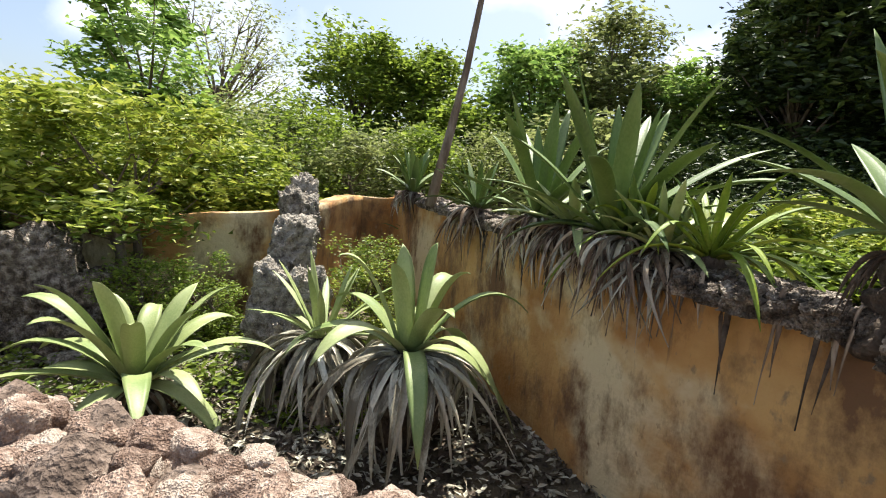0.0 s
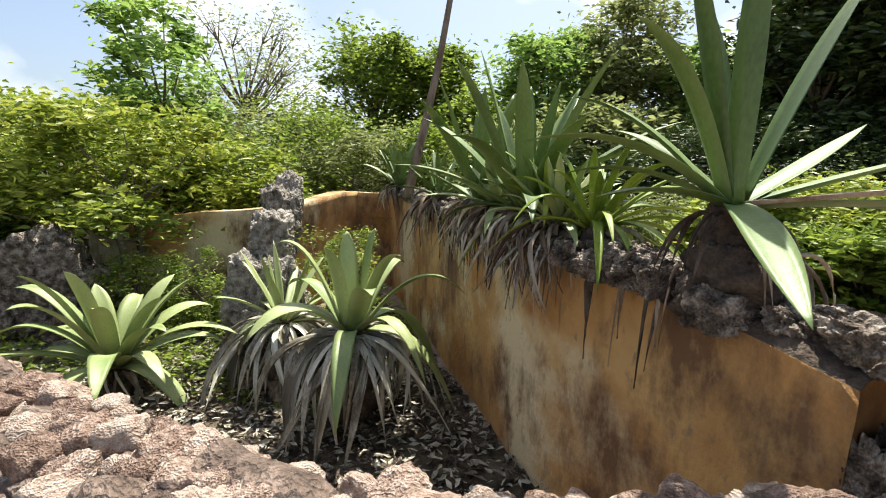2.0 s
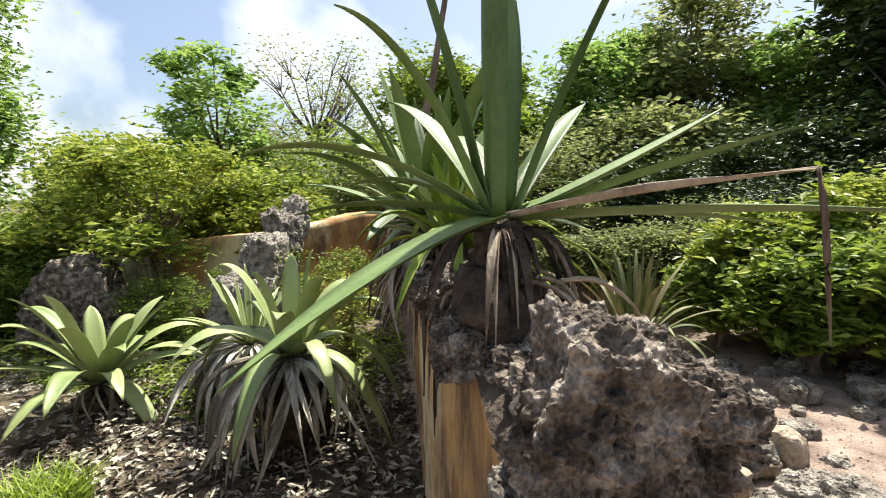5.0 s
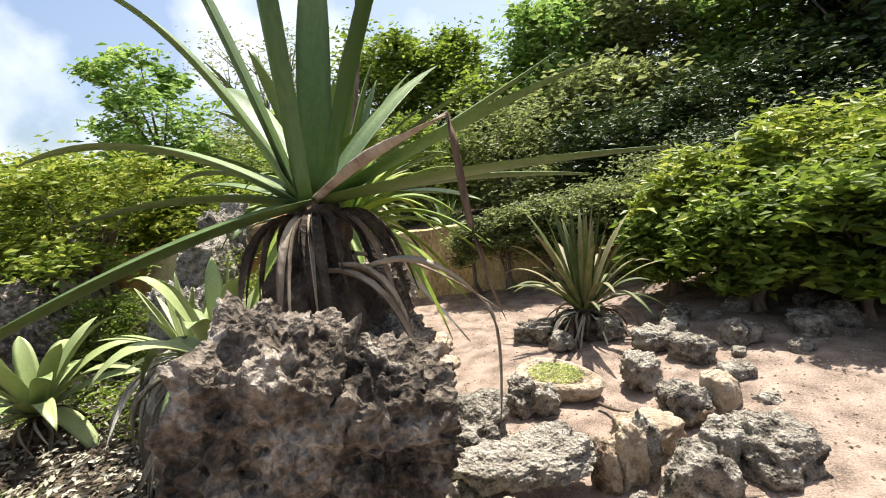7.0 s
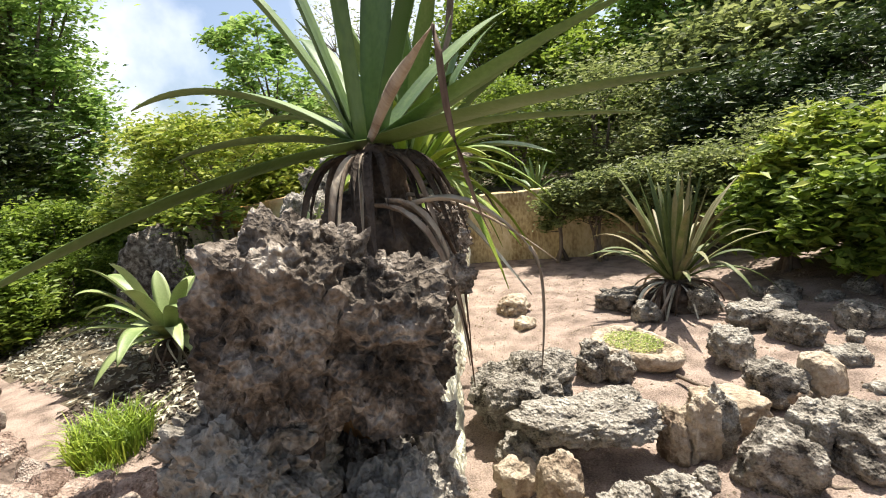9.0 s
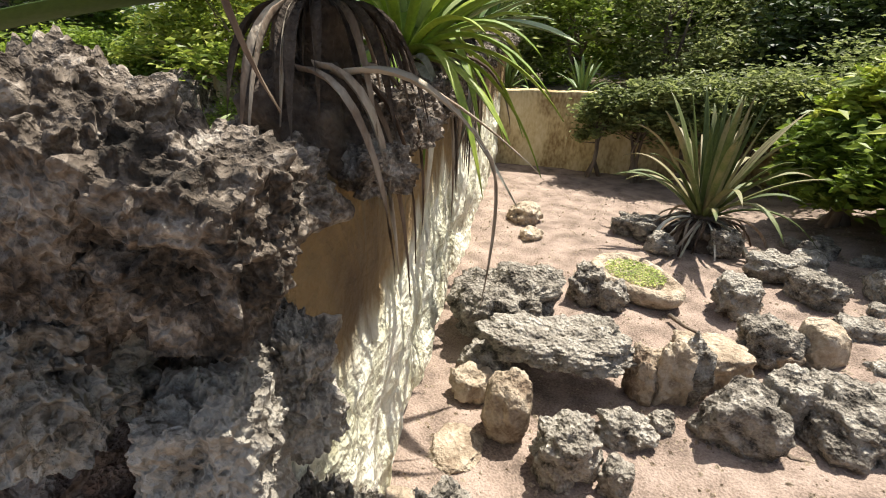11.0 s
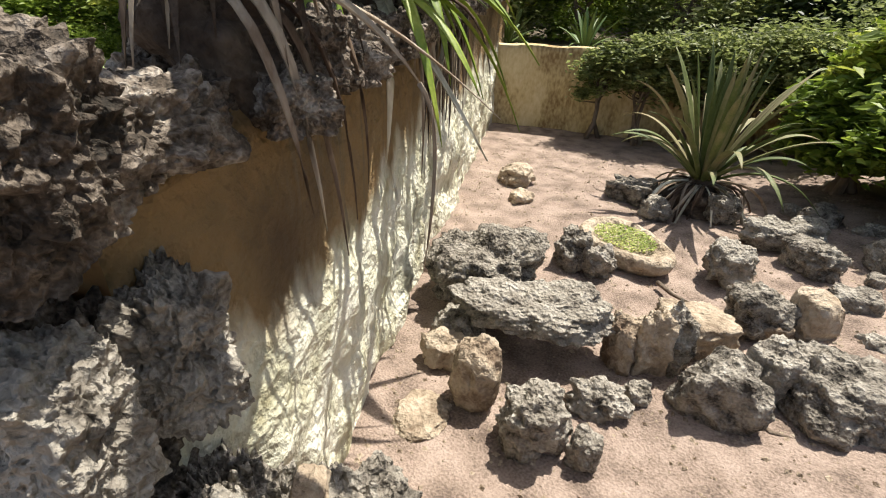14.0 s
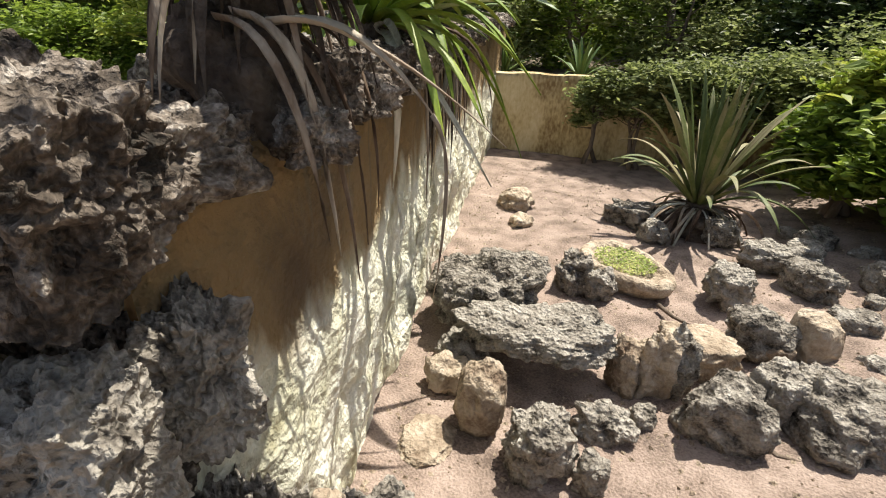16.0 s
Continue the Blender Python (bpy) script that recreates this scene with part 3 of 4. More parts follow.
boulder((4.52, 5.36, Z0 + 0.1), (0.17, 0.16, 0.16), M_ROCK_TAN, "small pale stone on the sandy bank", 0, 4, group=ROCKERY)
boulder((2.95, 5.52, Z0), (0.30, 0.28, 0.36), M_ROCK, "dark hollowed limestone lump", 20, 5, group=ROCKERY, pit=0.25)
boulder((3.18, 5.52, Z0), (0.26, 0.25, 0.30), M_ROCK, "brownish limestone lump by the basin", 75, 5, group=ROCKERY)
boulder((1.52, 6.95, Z0), (0.40, 0.34, 0.26), M_ROCK_TAN, "brown rounded stone on the open sand", 20, 4, group=ROCKERY)
boulder((1.86, 6.50, Z0), (0.28, 0.24, 0.15), M_ROCK_TAN, "low brown stone on the open sand", 60, 4, group=ROCKERY)
boulder((2.78, 7.42, Z0), (0.52, 0.36, 0.28), M_ROCK, "flat grey stone at the foot of the agave", 10, 4, group=ROCKERY, box=0.8)
boulder((3.18, 7.10, Z0), (0.30, 0.28, 0.25), M_ROCK, "grey stone at the foot of the agave", 50, 4, group=ROCKERY)
boulder((4.26, 7.0, Z0 + 0.08), (0.44, 0.36, 0.28), M_ROCK, "shaded grey limestone block", 30, 4, group=ROCKERY)
boulder((4.53, 6.88, Z0 + 0.15), (0.18, 0.17, 0.16), M_ROCK, "small shaded grey stone under shrubs", 30, 4, group=ROCKERY)
boulder((5.02, 5.52, Z0 + 0.15), (0.19, 0.17, 0.16), M_ROCK, "small grey stone on the bank", 20, 4, group=ROCKERY)
boulder((5.07, 5.40, Z0 + 0.18), (0.09, 0.08, 0.08), M_ROCK_TAN, "small pale pebble on the bank", 20, 4, group=ROCKERY)
boulder((4.68, 6.55, Z0 + 0.13), (0.3, 0.3, 0.28), M_ROCK, "dark hollow stone in the shade", 20, 5, group=ROCKERY, pit=0.3)
boulder((3.78, 7.42, Z0 + 0.05), (0.32, 0.28, 0.3), M_ROCK, "grey stone under the narrow agave", 20, 4, group=ROCKERY)
rr = random.Random(11)
for k in range(34):
    x, y = rr.uniform(4.2, 8.6), rr.uniform(5.9, 8.2)
    s = rr.uniform(0.14, 0.4)
    boulder((x, y + 0.12 * (x - 4.2), pit_height(x, y) - 0.02), (s * 1.2, s, s * 0.8), M_ROCK, "shaded grey limestone rubble on the bank", rr.uniform(0, 180), 4, group="rubble bank")


def basin(at):
    """A flat boulder hollowed out and filled with chopped greens."""
    ob = thing("feeding_basin", at, "flat pale boulder hollowed into a dish holding chopped greens", "basin")
    n, v, f = 48, [], []
    prof = [(0.78, -0.02), (0.96, 0.06), (1.0, 0.13), (0.93, 0.18), (0.80, 0.185), (0.73, 0.15), (0.66, 0.13), (0.0, 0.13)]
    for r, z in prof:
        for k in range(n):
            t = 2 * math.pi * k / n
            w = 1 + 0.10 * math.cos(2 * t + 0.6) + 0.06 * math.cos(3 * t) + 0.03 * noise.noise(Vector((math.cos(t) * 3, math.sin(t) * 3, z * 8)))
            v.append((0.46 * r * w * math.cos(t), 0.36 * r * w * math.sin(t), z + 0.015 * noise.noise(Vector((math.cos(t) * 4, math.sin(t) * 4, r * 5)))))
    for i in range(len(prof) - 1):
        for k in range(n):
            a, b = i * n + k, i * n + (k + 1) % n
            f.append((a, b, b + n, a + n))
    part("dish", mesh_of("dish", v, f, M_ROCK_TAN), ob)
    rng = np.random.default_rng(3)
    r, t = np.sqrt(rng.uniform(0, 1, 1500)) * 0.68, rng.uniform(0, 6.283, 1500)
    c = np.stack([0.44 * r * np.cos(t), 0.34 * r * np.sin(t), 0.15 + 0.03 * (1 - r) + rng.uniform(0, 0.025, 1500)], 1)
    qv, qf = quad_cards(rng, c, 0.016, 1.0, 1.6)
    tagged(part("salad", fast_mesh("salad", qv, qf, M_GREENS), ob, "yellow-green chopped leaves"), kind="stuff")
    ob.rotation_euler.z = radians(-20)


M_GREENS = foliage("chopped_greens", (0.16, 0.22, 0.03), (0.36, 0.42, 0.10), (0.62, 0.60, 0.22), 0.2)
basin((3.22, 6.0, -0.19))


def pebbles():
    """Grit, chips and dry leaf scraps strewn on the sand."""
    rng = random.Random(8)
    pv, pf = [], []
    for k in range(9000):
        x, y = rng.uniform(0.3, 6.8), rng.uniform(2.5, 9.0)
        if not inside(np.array([x]), np.array([y]), PIT)[0] or (x < 3.3 - 0.55 * (y - 2.3)):
            continue
        s = rng.choice((0.006, 0.008, 0.01, 0.013, 0.017, 0.024))
        z = pit_height(x, y) + 0.05 * noise.noise(Vector((x, y, 0)) * 1.1) + 0.018 * noise.noise(Vector((x, y, 0)) * 4.7)
        o = len(pv)
        a = rng.uniform(0, 6)
        for dx, dy, dz in ((1, 0, 0), (0, 0.8, 0), (-1, 0.1, 0), (0, -0.7, 0), (0.1, 0.1, 0.7)):
            pv.append((x + s * (dx * math.cos(a) - dy * math.sin(a)), y + s * (dx * math.sin(a) + dy * math.cos(a)), z + s * dz - 0.002))
        pf += [(o, o + 1, o + 4), (o + 1, o + 2, o + 4), (o + 2, o + 3, o + 4), (o + 3, o, o + 4)]
    ob = new("gravel", mesh_of("gravel", pv, pf, M_ROCK_TAN, False))
    tagged(ob, "scattered pale grit and chips on the sand", "gravel", kind="stuff")


pebbles()


def stick(pts, r, label):
    v, f = tube(pts, [r * (1 - 0.5 * i / (len(pts) - 1)) for i in range(len(pts))], 7)
    tagged(new("stick", mesh_of("stick", v, f, M_BARK)), label, "stick")


stick([(4.52, 4.46, -0.1), (4.60, 4.40, -0.09), (4.72, 4.42, -0.08), (4.83, 4.43, -0.07)], 0.018, "dry curved stick lying on the sand")
stick([(3.66, 5.62, -0.14), (3.80, 5.50, -0.13), (3.95, 5.44, -0.12)], 0.02, "dry stick beside the basin")


# ---- agaves ----
def blade(base, ctrl, tip, width, gutter=0.22, thick=0.014, segs=12, twist=0.0, wave=0.0):
    """One sword-shaped leaf: a closed, channelled blade bent along a curve from base to tip."""
    b, c, t = Vector(base), Vector(ctrl), Vector(tip)
    v, f = [], []
    across = (-1, -0.55, 0, 0.55, 1)
    for i in range(segs + 1):
        s = i / segs
        p = b * (1 - s) ** 2 + c * 2 * s * (1 - s) + t * s * s
        d = ((c - b) * (1 - s) + (t - c) * s).normalized()
        ref = Vector((0, 0, 1)) if abs(d.z) < 0.985 else Vector((b.x - t.x, b.y - t.y, 0.01)).normalized()
        side = d.cross(ref).normalized()
        if twist:
            side = Matrix.Rotation(twist * s, 3, d) @ side
        nor = side.cross(d).normalized()
        w = width * 0.5 * (0.62 + 0.75 * s - 0.35 * s * s) * (1 - s ** 3.2) * 1.18
        w = max(w, width * 0.012)
        th = thick * (1.25 - s)
        for a in across:
            edge = wave * width * math.sin(9 * s + a * 2) * abs(a)
            v.append(p + side * w * a + nor * (gutter * w * a * a + edge))
        for a in across[::-1]:
            v.append(p + side * w * a * 0.97 + nor * (gutter * w * a * a - th * (1.15 - abs(a)) - 0.001))
    m = 10
    for i in range(segs):
        for k in range(m):
            x, y = i * m + k, i * m + (k + 1) % m
            f.append((x, y, y + m, x + m))
    f.append(tuple(range(m))[::-1])
    f.append(tuple(range(segs * m, segs * m + m)))
    return v, f


def green_leaf(parent, base, ctrl, tip, width, mat, label="", **kw):
    return part("leaf", mesh_of("leaf", *blade(base, ctrl, tip, width, **kw), mat), parent, label)


def dead_leaf(parent, base, ctrl, tip, width, mat, label="", **kw):
    kw.setdefault("gutter", 0.8)
    kw.setdefault("wave", 0.12)
    return part("dead_leaf", mesh_of("dead_leaf", *blade(base, ctrl, tip, width, thick=0.006, segs=9, **kw), mat), parent, label)


def agave(at, label, n, length, width, mat, seed, lift=(12, 85), dead=14, dead_len=0.5, droop=0.35, lean=(0, 0), dead_mat=None, stem=0.10, face=None, arch=0.03):
    """A rosette: leaves from spreading outside to upright inside, a short stem, withered leaves hanging below."""
    rng = random.Random(seed)
    ob = thing("agave", at, label, "agave")
    v, f = rock_shape((stem * 2, stem * 2, stem * 2.4), seed + 200, 3, 0.2, 0.0, 0.1, False)
    part("stem", mesh_of("stem", [p - Vector((0, 0, stem * 0.9)) for p in v], f, M_SOIL), ob)
    for k in range(n):
        q = (k + 0.5) / n
        az = k * 2.39996 + rng.uniform(-0.25, 0.25)
        el = radians(lift[0] + (lift[1] - lift[0]) * q ** 0.9 + rng.uniform(-6, 6))
        ln = length * rng.uniform(0.8, 1.1) * (0.85 + 0.25 * math.sin(math.pi * q))
        out = Vector((math.cos(az), math.sin(az), 0))
        d = out * math.cos(el) + Vector((lean[0], lean[1], math.sin(el)))
        d.normalize()
        base = out * stem * 0.45 + Vector((0, 0, 0.03 * q))
        sag = droop * (1 - q) * ln * rng.uniform(0.5, 1.3)
        tip = base + d * ln * 0.97 - Vector((0, 0, sag))
        ctrl = base + d * ln * 0.55 + Vector((0, 0, arch * ln * rng.uniform(0.6, 1.4)))
        green_leaf(ob, base, ctrl, tip, width * rng.uniform(0.85, 1.15), mat, twist=rng.uniform(-0.35, 0.35))
    for k in range(dead):
        az = rng.uniform(0, 6.283) if face is None else face + rng.uniform(-1.2, 1.2)
        out = Vector((math.cos(az), math.sin(az), 0))
        ln = dead_len * rng.uniform(0.6, 1.25)
        base = out * stem * 0.6 - Vector((0, 0, 0.03))
        ctrl = base + out * ln * rng.uniform(0.25, 0.7) + Vector((0, 0, rng.uniform(-0.05, 0.18)))
        drift = Vector((-out.y, out.x, 0)) * ln * rng.uniform(-0.45, 0.45)
        ctrl += drift * rng.uniform(-0.4, 0.6)
        tip = base + drift + out * ln * rng.uniform(0.2, 0.75) - Vector((0, 0, ln * rng.uniform(0.55, 0.95)))
        dead_leaf(ob, base, ctrl, tip, rng.uniform(0.02, 0.05) * (2.1 if dead_mat else 1) * rng.uniform(0.7, 1.3), dead_mat or rng.choice((M_DEAD, M_DEAD, M_DEAD_GREY)), twist=rng.uniform(-1, 1))
    return ob


def big_agave():
    """The large agave on the wall end, each main leaf with its own set."""
    h = Vector((2.87, 2.76, 2.16))
    ob = thing("agave", h, "large green agave with long sword leaves on a dark rooted stem", "agave")
    v, f = rock_shape((0.24, 0.24, 0.36), 301, 4, 0.3, 0.1, 0.1, False)
    part("stem", mesh_of("stem", [p - Vector((0, 0, 0.16)) for p in v], f, M_SOIL), ob, "dark fibrous stem")

    def leaf(tip, rise, width, mat=M_AGAVE, label="", twist=0.0, bend=0.5):
        t = Vector(tip) - h
        out = Vector((t.x, t.y, 0)).normalized() if Vector((t.x, t.y)).length > 0.05 else Vector((0.3, 0.3, 0))
        base = out * 0.045
        ctrl = base.lerp(t, bend) + Vector((0, 0, rise))
        green_leaf(ob, base, ctrl, t, width, mat, label, twist=twist, segs=16)

    leaf((2.64, 1.55, 1.88), 0.10, 0.15, M_AGAVE, twist=0.3)
    leaf((1.86, 2.42, 2.42), 0.26, 0.12)
    leaf((4.02, 2.44, 2.20), 0.03, 0.15)
    leaf((3.86, 2.76, 2.46), 0.02, 0.13)
    leaf((3.84, 2.92, 2.14), 0.06, 0.10)
    leaf((3.72, 3.32, 2.62), -0.04, 0.14)
    leaf((2.30, 2.48, 2.96), 0.30, 0.12)
    leaf((2.48, 2.58, 3.40), 0.14, 0.13)
    leaf((2.84, 2.68, 3.60), 0.05, 0.13)
    leaf((2.78, 3.22, 3.30), 0.1, 0.15)
    leaf((3.42, 2.88, 3.30), 0.12, 0.15)
    leaf((2.12, 3.22, 2.75), 0.2, 0.13)
    leaf((3.10, 3.70, 2.75), 0.1, 0.13)
    leaf((2.38, 3.60, 2.60), 0.15, 0.13)
    leaf((2.18, 2.35, 2.18), 0.10, 0.11)
    leaf((2.10, 2.86, 2.30), 0.16, 0.10)
    b = Vector((3.67, 1.98, 2.29)) - h
    dead_leaf(ob, (0.03, -0.03, 0.0), tuple(b * 0.5 + Vector((0, 0, 0.02))), tuple(b), 0.04, M_DEAD, "brown withered leaf bent over")
    dead_leaf(ob, tuple(b), tuple(b + Vector((0.02, -0.03, -0.2))), tuple(b + Vector((0.05, 0.03, -0.34))), 0.009, M_DEAD, twist=2.5)
    drapes = (((3.12, 2.63, 1.93), (3.30, 2.74, 1.98), (3.44, 2.88, 1.72), 0.045), ((3.44, 2.88, 1.72), (3.50, 2.94, 1.62), (3.42, 2.92, 1.12), 0.02),
              ((2.98, 2.80, 1.95), (3.12, 3.05, 1.90), (3.36, 3.42, 1.52), 0.02), ((3.05, 2.58, 1.95), (3.26, 2.66, 1.96), (3.24, 2.70, 1.30), 0.05),
              ((3.02, 2.66, 1.92), (3.22, 2.76, 1.92), (3.18, 2.82, 1.14), 0.045), ((3.0, 2.72, 1.92), (3.20, 2.86, 1.90), (3.12, 2.92, 1.22), 0.03),
              ((3.0, 2.56, 1.94), (3.28, 2.58, 1.95), (3.30, 2.62, 1.38), 0.04), ((2.9, 2.9, 1.94), (3.14, 3.02, 1.90), (3.03, 3.06, 1.25), 0.03))
    for p0, p1, p2, w in drapes:
        dead_leaf(ob, Vector(p0) - h, Vector(p1) - h, Vector(p2) - h, w * 0.62, M_DEAD, twist=0.8)
    rng = random.Random(77)
    for k in range(28):
        az = rng.uniform(0, 6.283)
        out = Vector((math.cos(az), math.sin(az), 0))
        ln = rng.uniform(0.3, 0.7)
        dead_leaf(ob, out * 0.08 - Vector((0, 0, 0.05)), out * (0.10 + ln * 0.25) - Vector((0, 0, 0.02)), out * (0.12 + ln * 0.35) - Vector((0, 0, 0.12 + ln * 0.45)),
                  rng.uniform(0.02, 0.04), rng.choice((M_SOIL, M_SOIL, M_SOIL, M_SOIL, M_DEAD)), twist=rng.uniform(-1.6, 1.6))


big_agave()
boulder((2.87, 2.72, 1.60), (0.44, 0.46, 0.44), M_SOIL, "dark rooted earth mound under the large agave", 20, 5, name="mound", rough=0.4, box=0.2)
A_ROW = dict(dead=46, dead_len=0.62, stem=0.12)
agave((1.84, 4.45, 1.98), "big grey-green agave clump on the wall top", 20, 1.5, 0.155, M_AGAVE, 1, (8, 86), face=3.6, **A_ROW)
agave((1.32, 5.5, 2.0), "tall grey-green agave on the wall top", 16, 1.4, 0.14, M_AGAVE, 2, (12, 86), face=3.6, **A_ROW)
agave((2.12, 4.0, 1.92), "small green agave with narrow leaves on the wall top", 22, 0.62, 0.07, M_AGAVE_PALE, 3, (5, 80), face=3.6, **A_ROW)
agave((2.36, 3.72, 1.92), "trailing yellow-green agave drooping over the wall", 34, 0.85, 0.06, M_TRAIL, 4, (0, 55), droop=0.9, dead=6, dead_len=0.7, lean=(0.35, 0.15), face=0.5, arch=0.15)
agave((2.05, 4.3, 1.94), "second trailing yellow-green agave on the wall top", 26, 0.75, 0.06, M_TRAIL, 24, (0, 60), droop=0.9, dead=6, dead_len=0.7, lean=(0.3, 0.15), face=0.5, arch=0.15)
agave((1.6, 4.9, 1.98), "agave offset spreading over the wall edge", 16, 0.8, 0.10, M_AGAVE_PALE, 7, (0, 50), face=3.6, **A_ROW)
agave((0.6, 6.75, 2.0), "agave with spreading leaves on the wall top", 18, 0.8, 0.10, M_AGAVE, 5, (5, 75), face=3.6, **A_ROW)
agave((-0.75, 9.3, 2.1), "upright blue-green agave at the far end of the wall", 20, 1.0, 0.13, M_AGAVE, 6, (25, 85), dead=30, dead_len=0.5, face=3.6)
agave((1.95, 4.25, 1.96), "young agave among dry litter on the wall", 12, 0.6, 0.07, M_AGAVE, 8, (15, 80), face=3.6, **A_ROW)
agave((-2.65, 4.5, 0.0), "pale green broad-leaved agave in the planted pit", 24, 1.4, 0.23, M_AGAVE_PALE, 9, (2, 70), dead=20, dead_len=0.7, droop=0.55, stem=0.14, arch=0.2)
agave((0.1, 4.75, 0.6), "pale agave with a thick skirt of bleached dead leaves", 17, 1.3, 0.21, M_AGAVE_PALE, 10, (-12, 85), dead=75, dead_len=1.15, droop=0.9, arch=0.25, dead_mat=M_DEAD_GREY, stem=0.2)
agave((-1.0, 5.3, 0.45), "half-withered agave with narrow leaves in the planted pit", 18, 1.1, 0.09, M_AGAVE_PALE, 12, (10, 80), dead=90, dead_len=1.1, dead_mat=M_DEAD_GREY, stem=0.16)
agave((3.46, 7.66, 0.15), "narrow-leaved agave with browning tips by the rocks", 48, 1.5, 0.075, M_AGAVE_DRY, 13, (30, 87), dead=60, dead_len=1.0, droop=0.5, stem=0.18, arch=0.06)
for x, y, s in ((-0.9, 10.4, 14), (0.6, 10.6, 15)):
    agave((x, y, 1.05), "agave growing behind the cream wall", 18, 0.75, 0.07, M_AGAVE, s, (20, 85), dead=6)
mound = boulder((0.1, 4.75, -0.4), (0.7, 0.7, 0.98), M_SOIL, "earth mound under the skirted agave", 0, 4, name="mound")
boulder((-1.0, 5.3, -0.4), (0.6, 0.6, 0.8), M_ROCK_DARK, "rocky mound under the withered agave", 0, 4, name="mound")
boulder((3.46, 7.66, -0.25), (0.8, 0.7, 0.4), M_SOIL, "earth mound under the narrow-leaved agave", 0, 4, name="mound")
boulder((-2.65, 4.5, -0.4), (0.6, 0.6, 0.36), M_SOIL, "earth mound under the broad-leaved agave", 0, 4, name="mound")


def hanging_roots():
    rng = random.Random(21)
    line = resample(DIVIDER_LEFT[:6], 0.05)
    for k in range(74):
        right = k % 2
        i = rng.randrange(40, len(line) - 45) if right else rng.randrange(16, len(line) - 8)
        p, q = line[i], line[i + 1]
        d = (q - p).normalized()
        side = Vector((d.y, -d.x, 0))
        w = side * (0.36 if right else -0.03)
        ln = rng.uniform(0.35, 0.95) if right else rng.uniform(0.3, 0.75)
        top = p + w * 0.8 + Vector((0, 0, 1.84))
        out = side * (0.07 if right else -0.07)
        ob = thing("hanging_dead_leaf", tuple(top), "brown withered agave leaf hanging down the wall", "dead leaf", "withered leaves on the wall")
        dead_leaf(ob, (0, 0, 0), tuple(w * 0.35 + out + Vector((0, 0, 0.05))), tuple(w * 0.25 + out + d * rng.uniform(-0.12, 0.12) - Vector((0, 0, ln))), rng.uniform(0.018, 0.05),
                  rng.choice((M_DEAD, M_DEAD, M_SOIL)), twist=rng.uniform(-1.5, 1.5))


hanging_roots()


def pole():
    v, f = tube([(-0.25, 8.1, 1.9), (-0.05, 8.3, 3.0), (0.15, 8.5, 4.2), (0.32, 8.7, 5.6), (0.45, 8.9, 7.0)], [0.09, 0.075, 0.06, 0.05, 0.03], 8)
    tagged(new("flower_stalk", mesh_of("flower_stalk", v, f, M_BARK)), "tall dry leaning agave flower stalk", "flower stalk")


pole()

# ---- rock ridge and rock pile in the planted pit ----
for at, size, lab in (((-1.72, 5.95, -0.4), (0.75, 0.7, 1.75), "grey pitted limestone block of the ridge"), ((-1.55, 5.7, -0.4), (0.55, 0.5, 1.1), "limestone block at the ridge foot"),
                      ((-2.0, 6.7, 0.6), (0.55, 0.8, 1.15), "weathered limestone block of the ridge"), ((-2.0, 6.9, -0.4), (0.7, 1.0, 1.2), "limestone base block of the ridge"),
                      ((-2.22, 7.4, 0.9), (0.5, 0.6, 1.2), "weathered limestone pinnacle of the ridge"), ((-2.36, 7.85, 1.5), (0.4, 0.45, 0.85), "pointed limestone top of the ridge")):
    boulder(at, (size[0] * 1.3, size[1] * 1.2, size[2] * 1.05), M_ROCK, lab, 20, 6, group="rock ridge", rough=0.38, pit=0.3, name="ridge_rock")
for at, size in (((-5.3, 6.0, -0.4), (1.0, 0.9, 1.5)), ((-4.8, 6.1, -0.4), (0.8, 0.7, 1.1)), ((-5.7, 5.7, -0.4), (0.8, 0.8, 1.2)), ((-4.5, 5.6, -0.4), (0.6, 0.6, 0.6)), ((-5.2, 6.0, 0.7), (0.5, 0.5, 0.45))):
    boulder(at, (size[0] * 1.2, size[1] * 1.2, size[2] * 1.25), M_ROCK_DARK, "dark porous rock of the pile in the planted pit", 30, 5, group="dark rock pile", rough=0.4, pit=0.25)
rr = random.Random(4)
for k in range(30):
    x, y = rr.uniform(-4.6, -0.6), rr.uniform(4.9, 7.3)
    s = rr.uniform(0.15, 0.45)
    boulder((x, y, -0.38), (s * 1.2, s, s * 0.8), rr.choice((M_ROCK, M_ROCK_TAN)), "limestone rubble among the plants of the pit", rr.uniform(0, 180), 4, group="pit rubble")


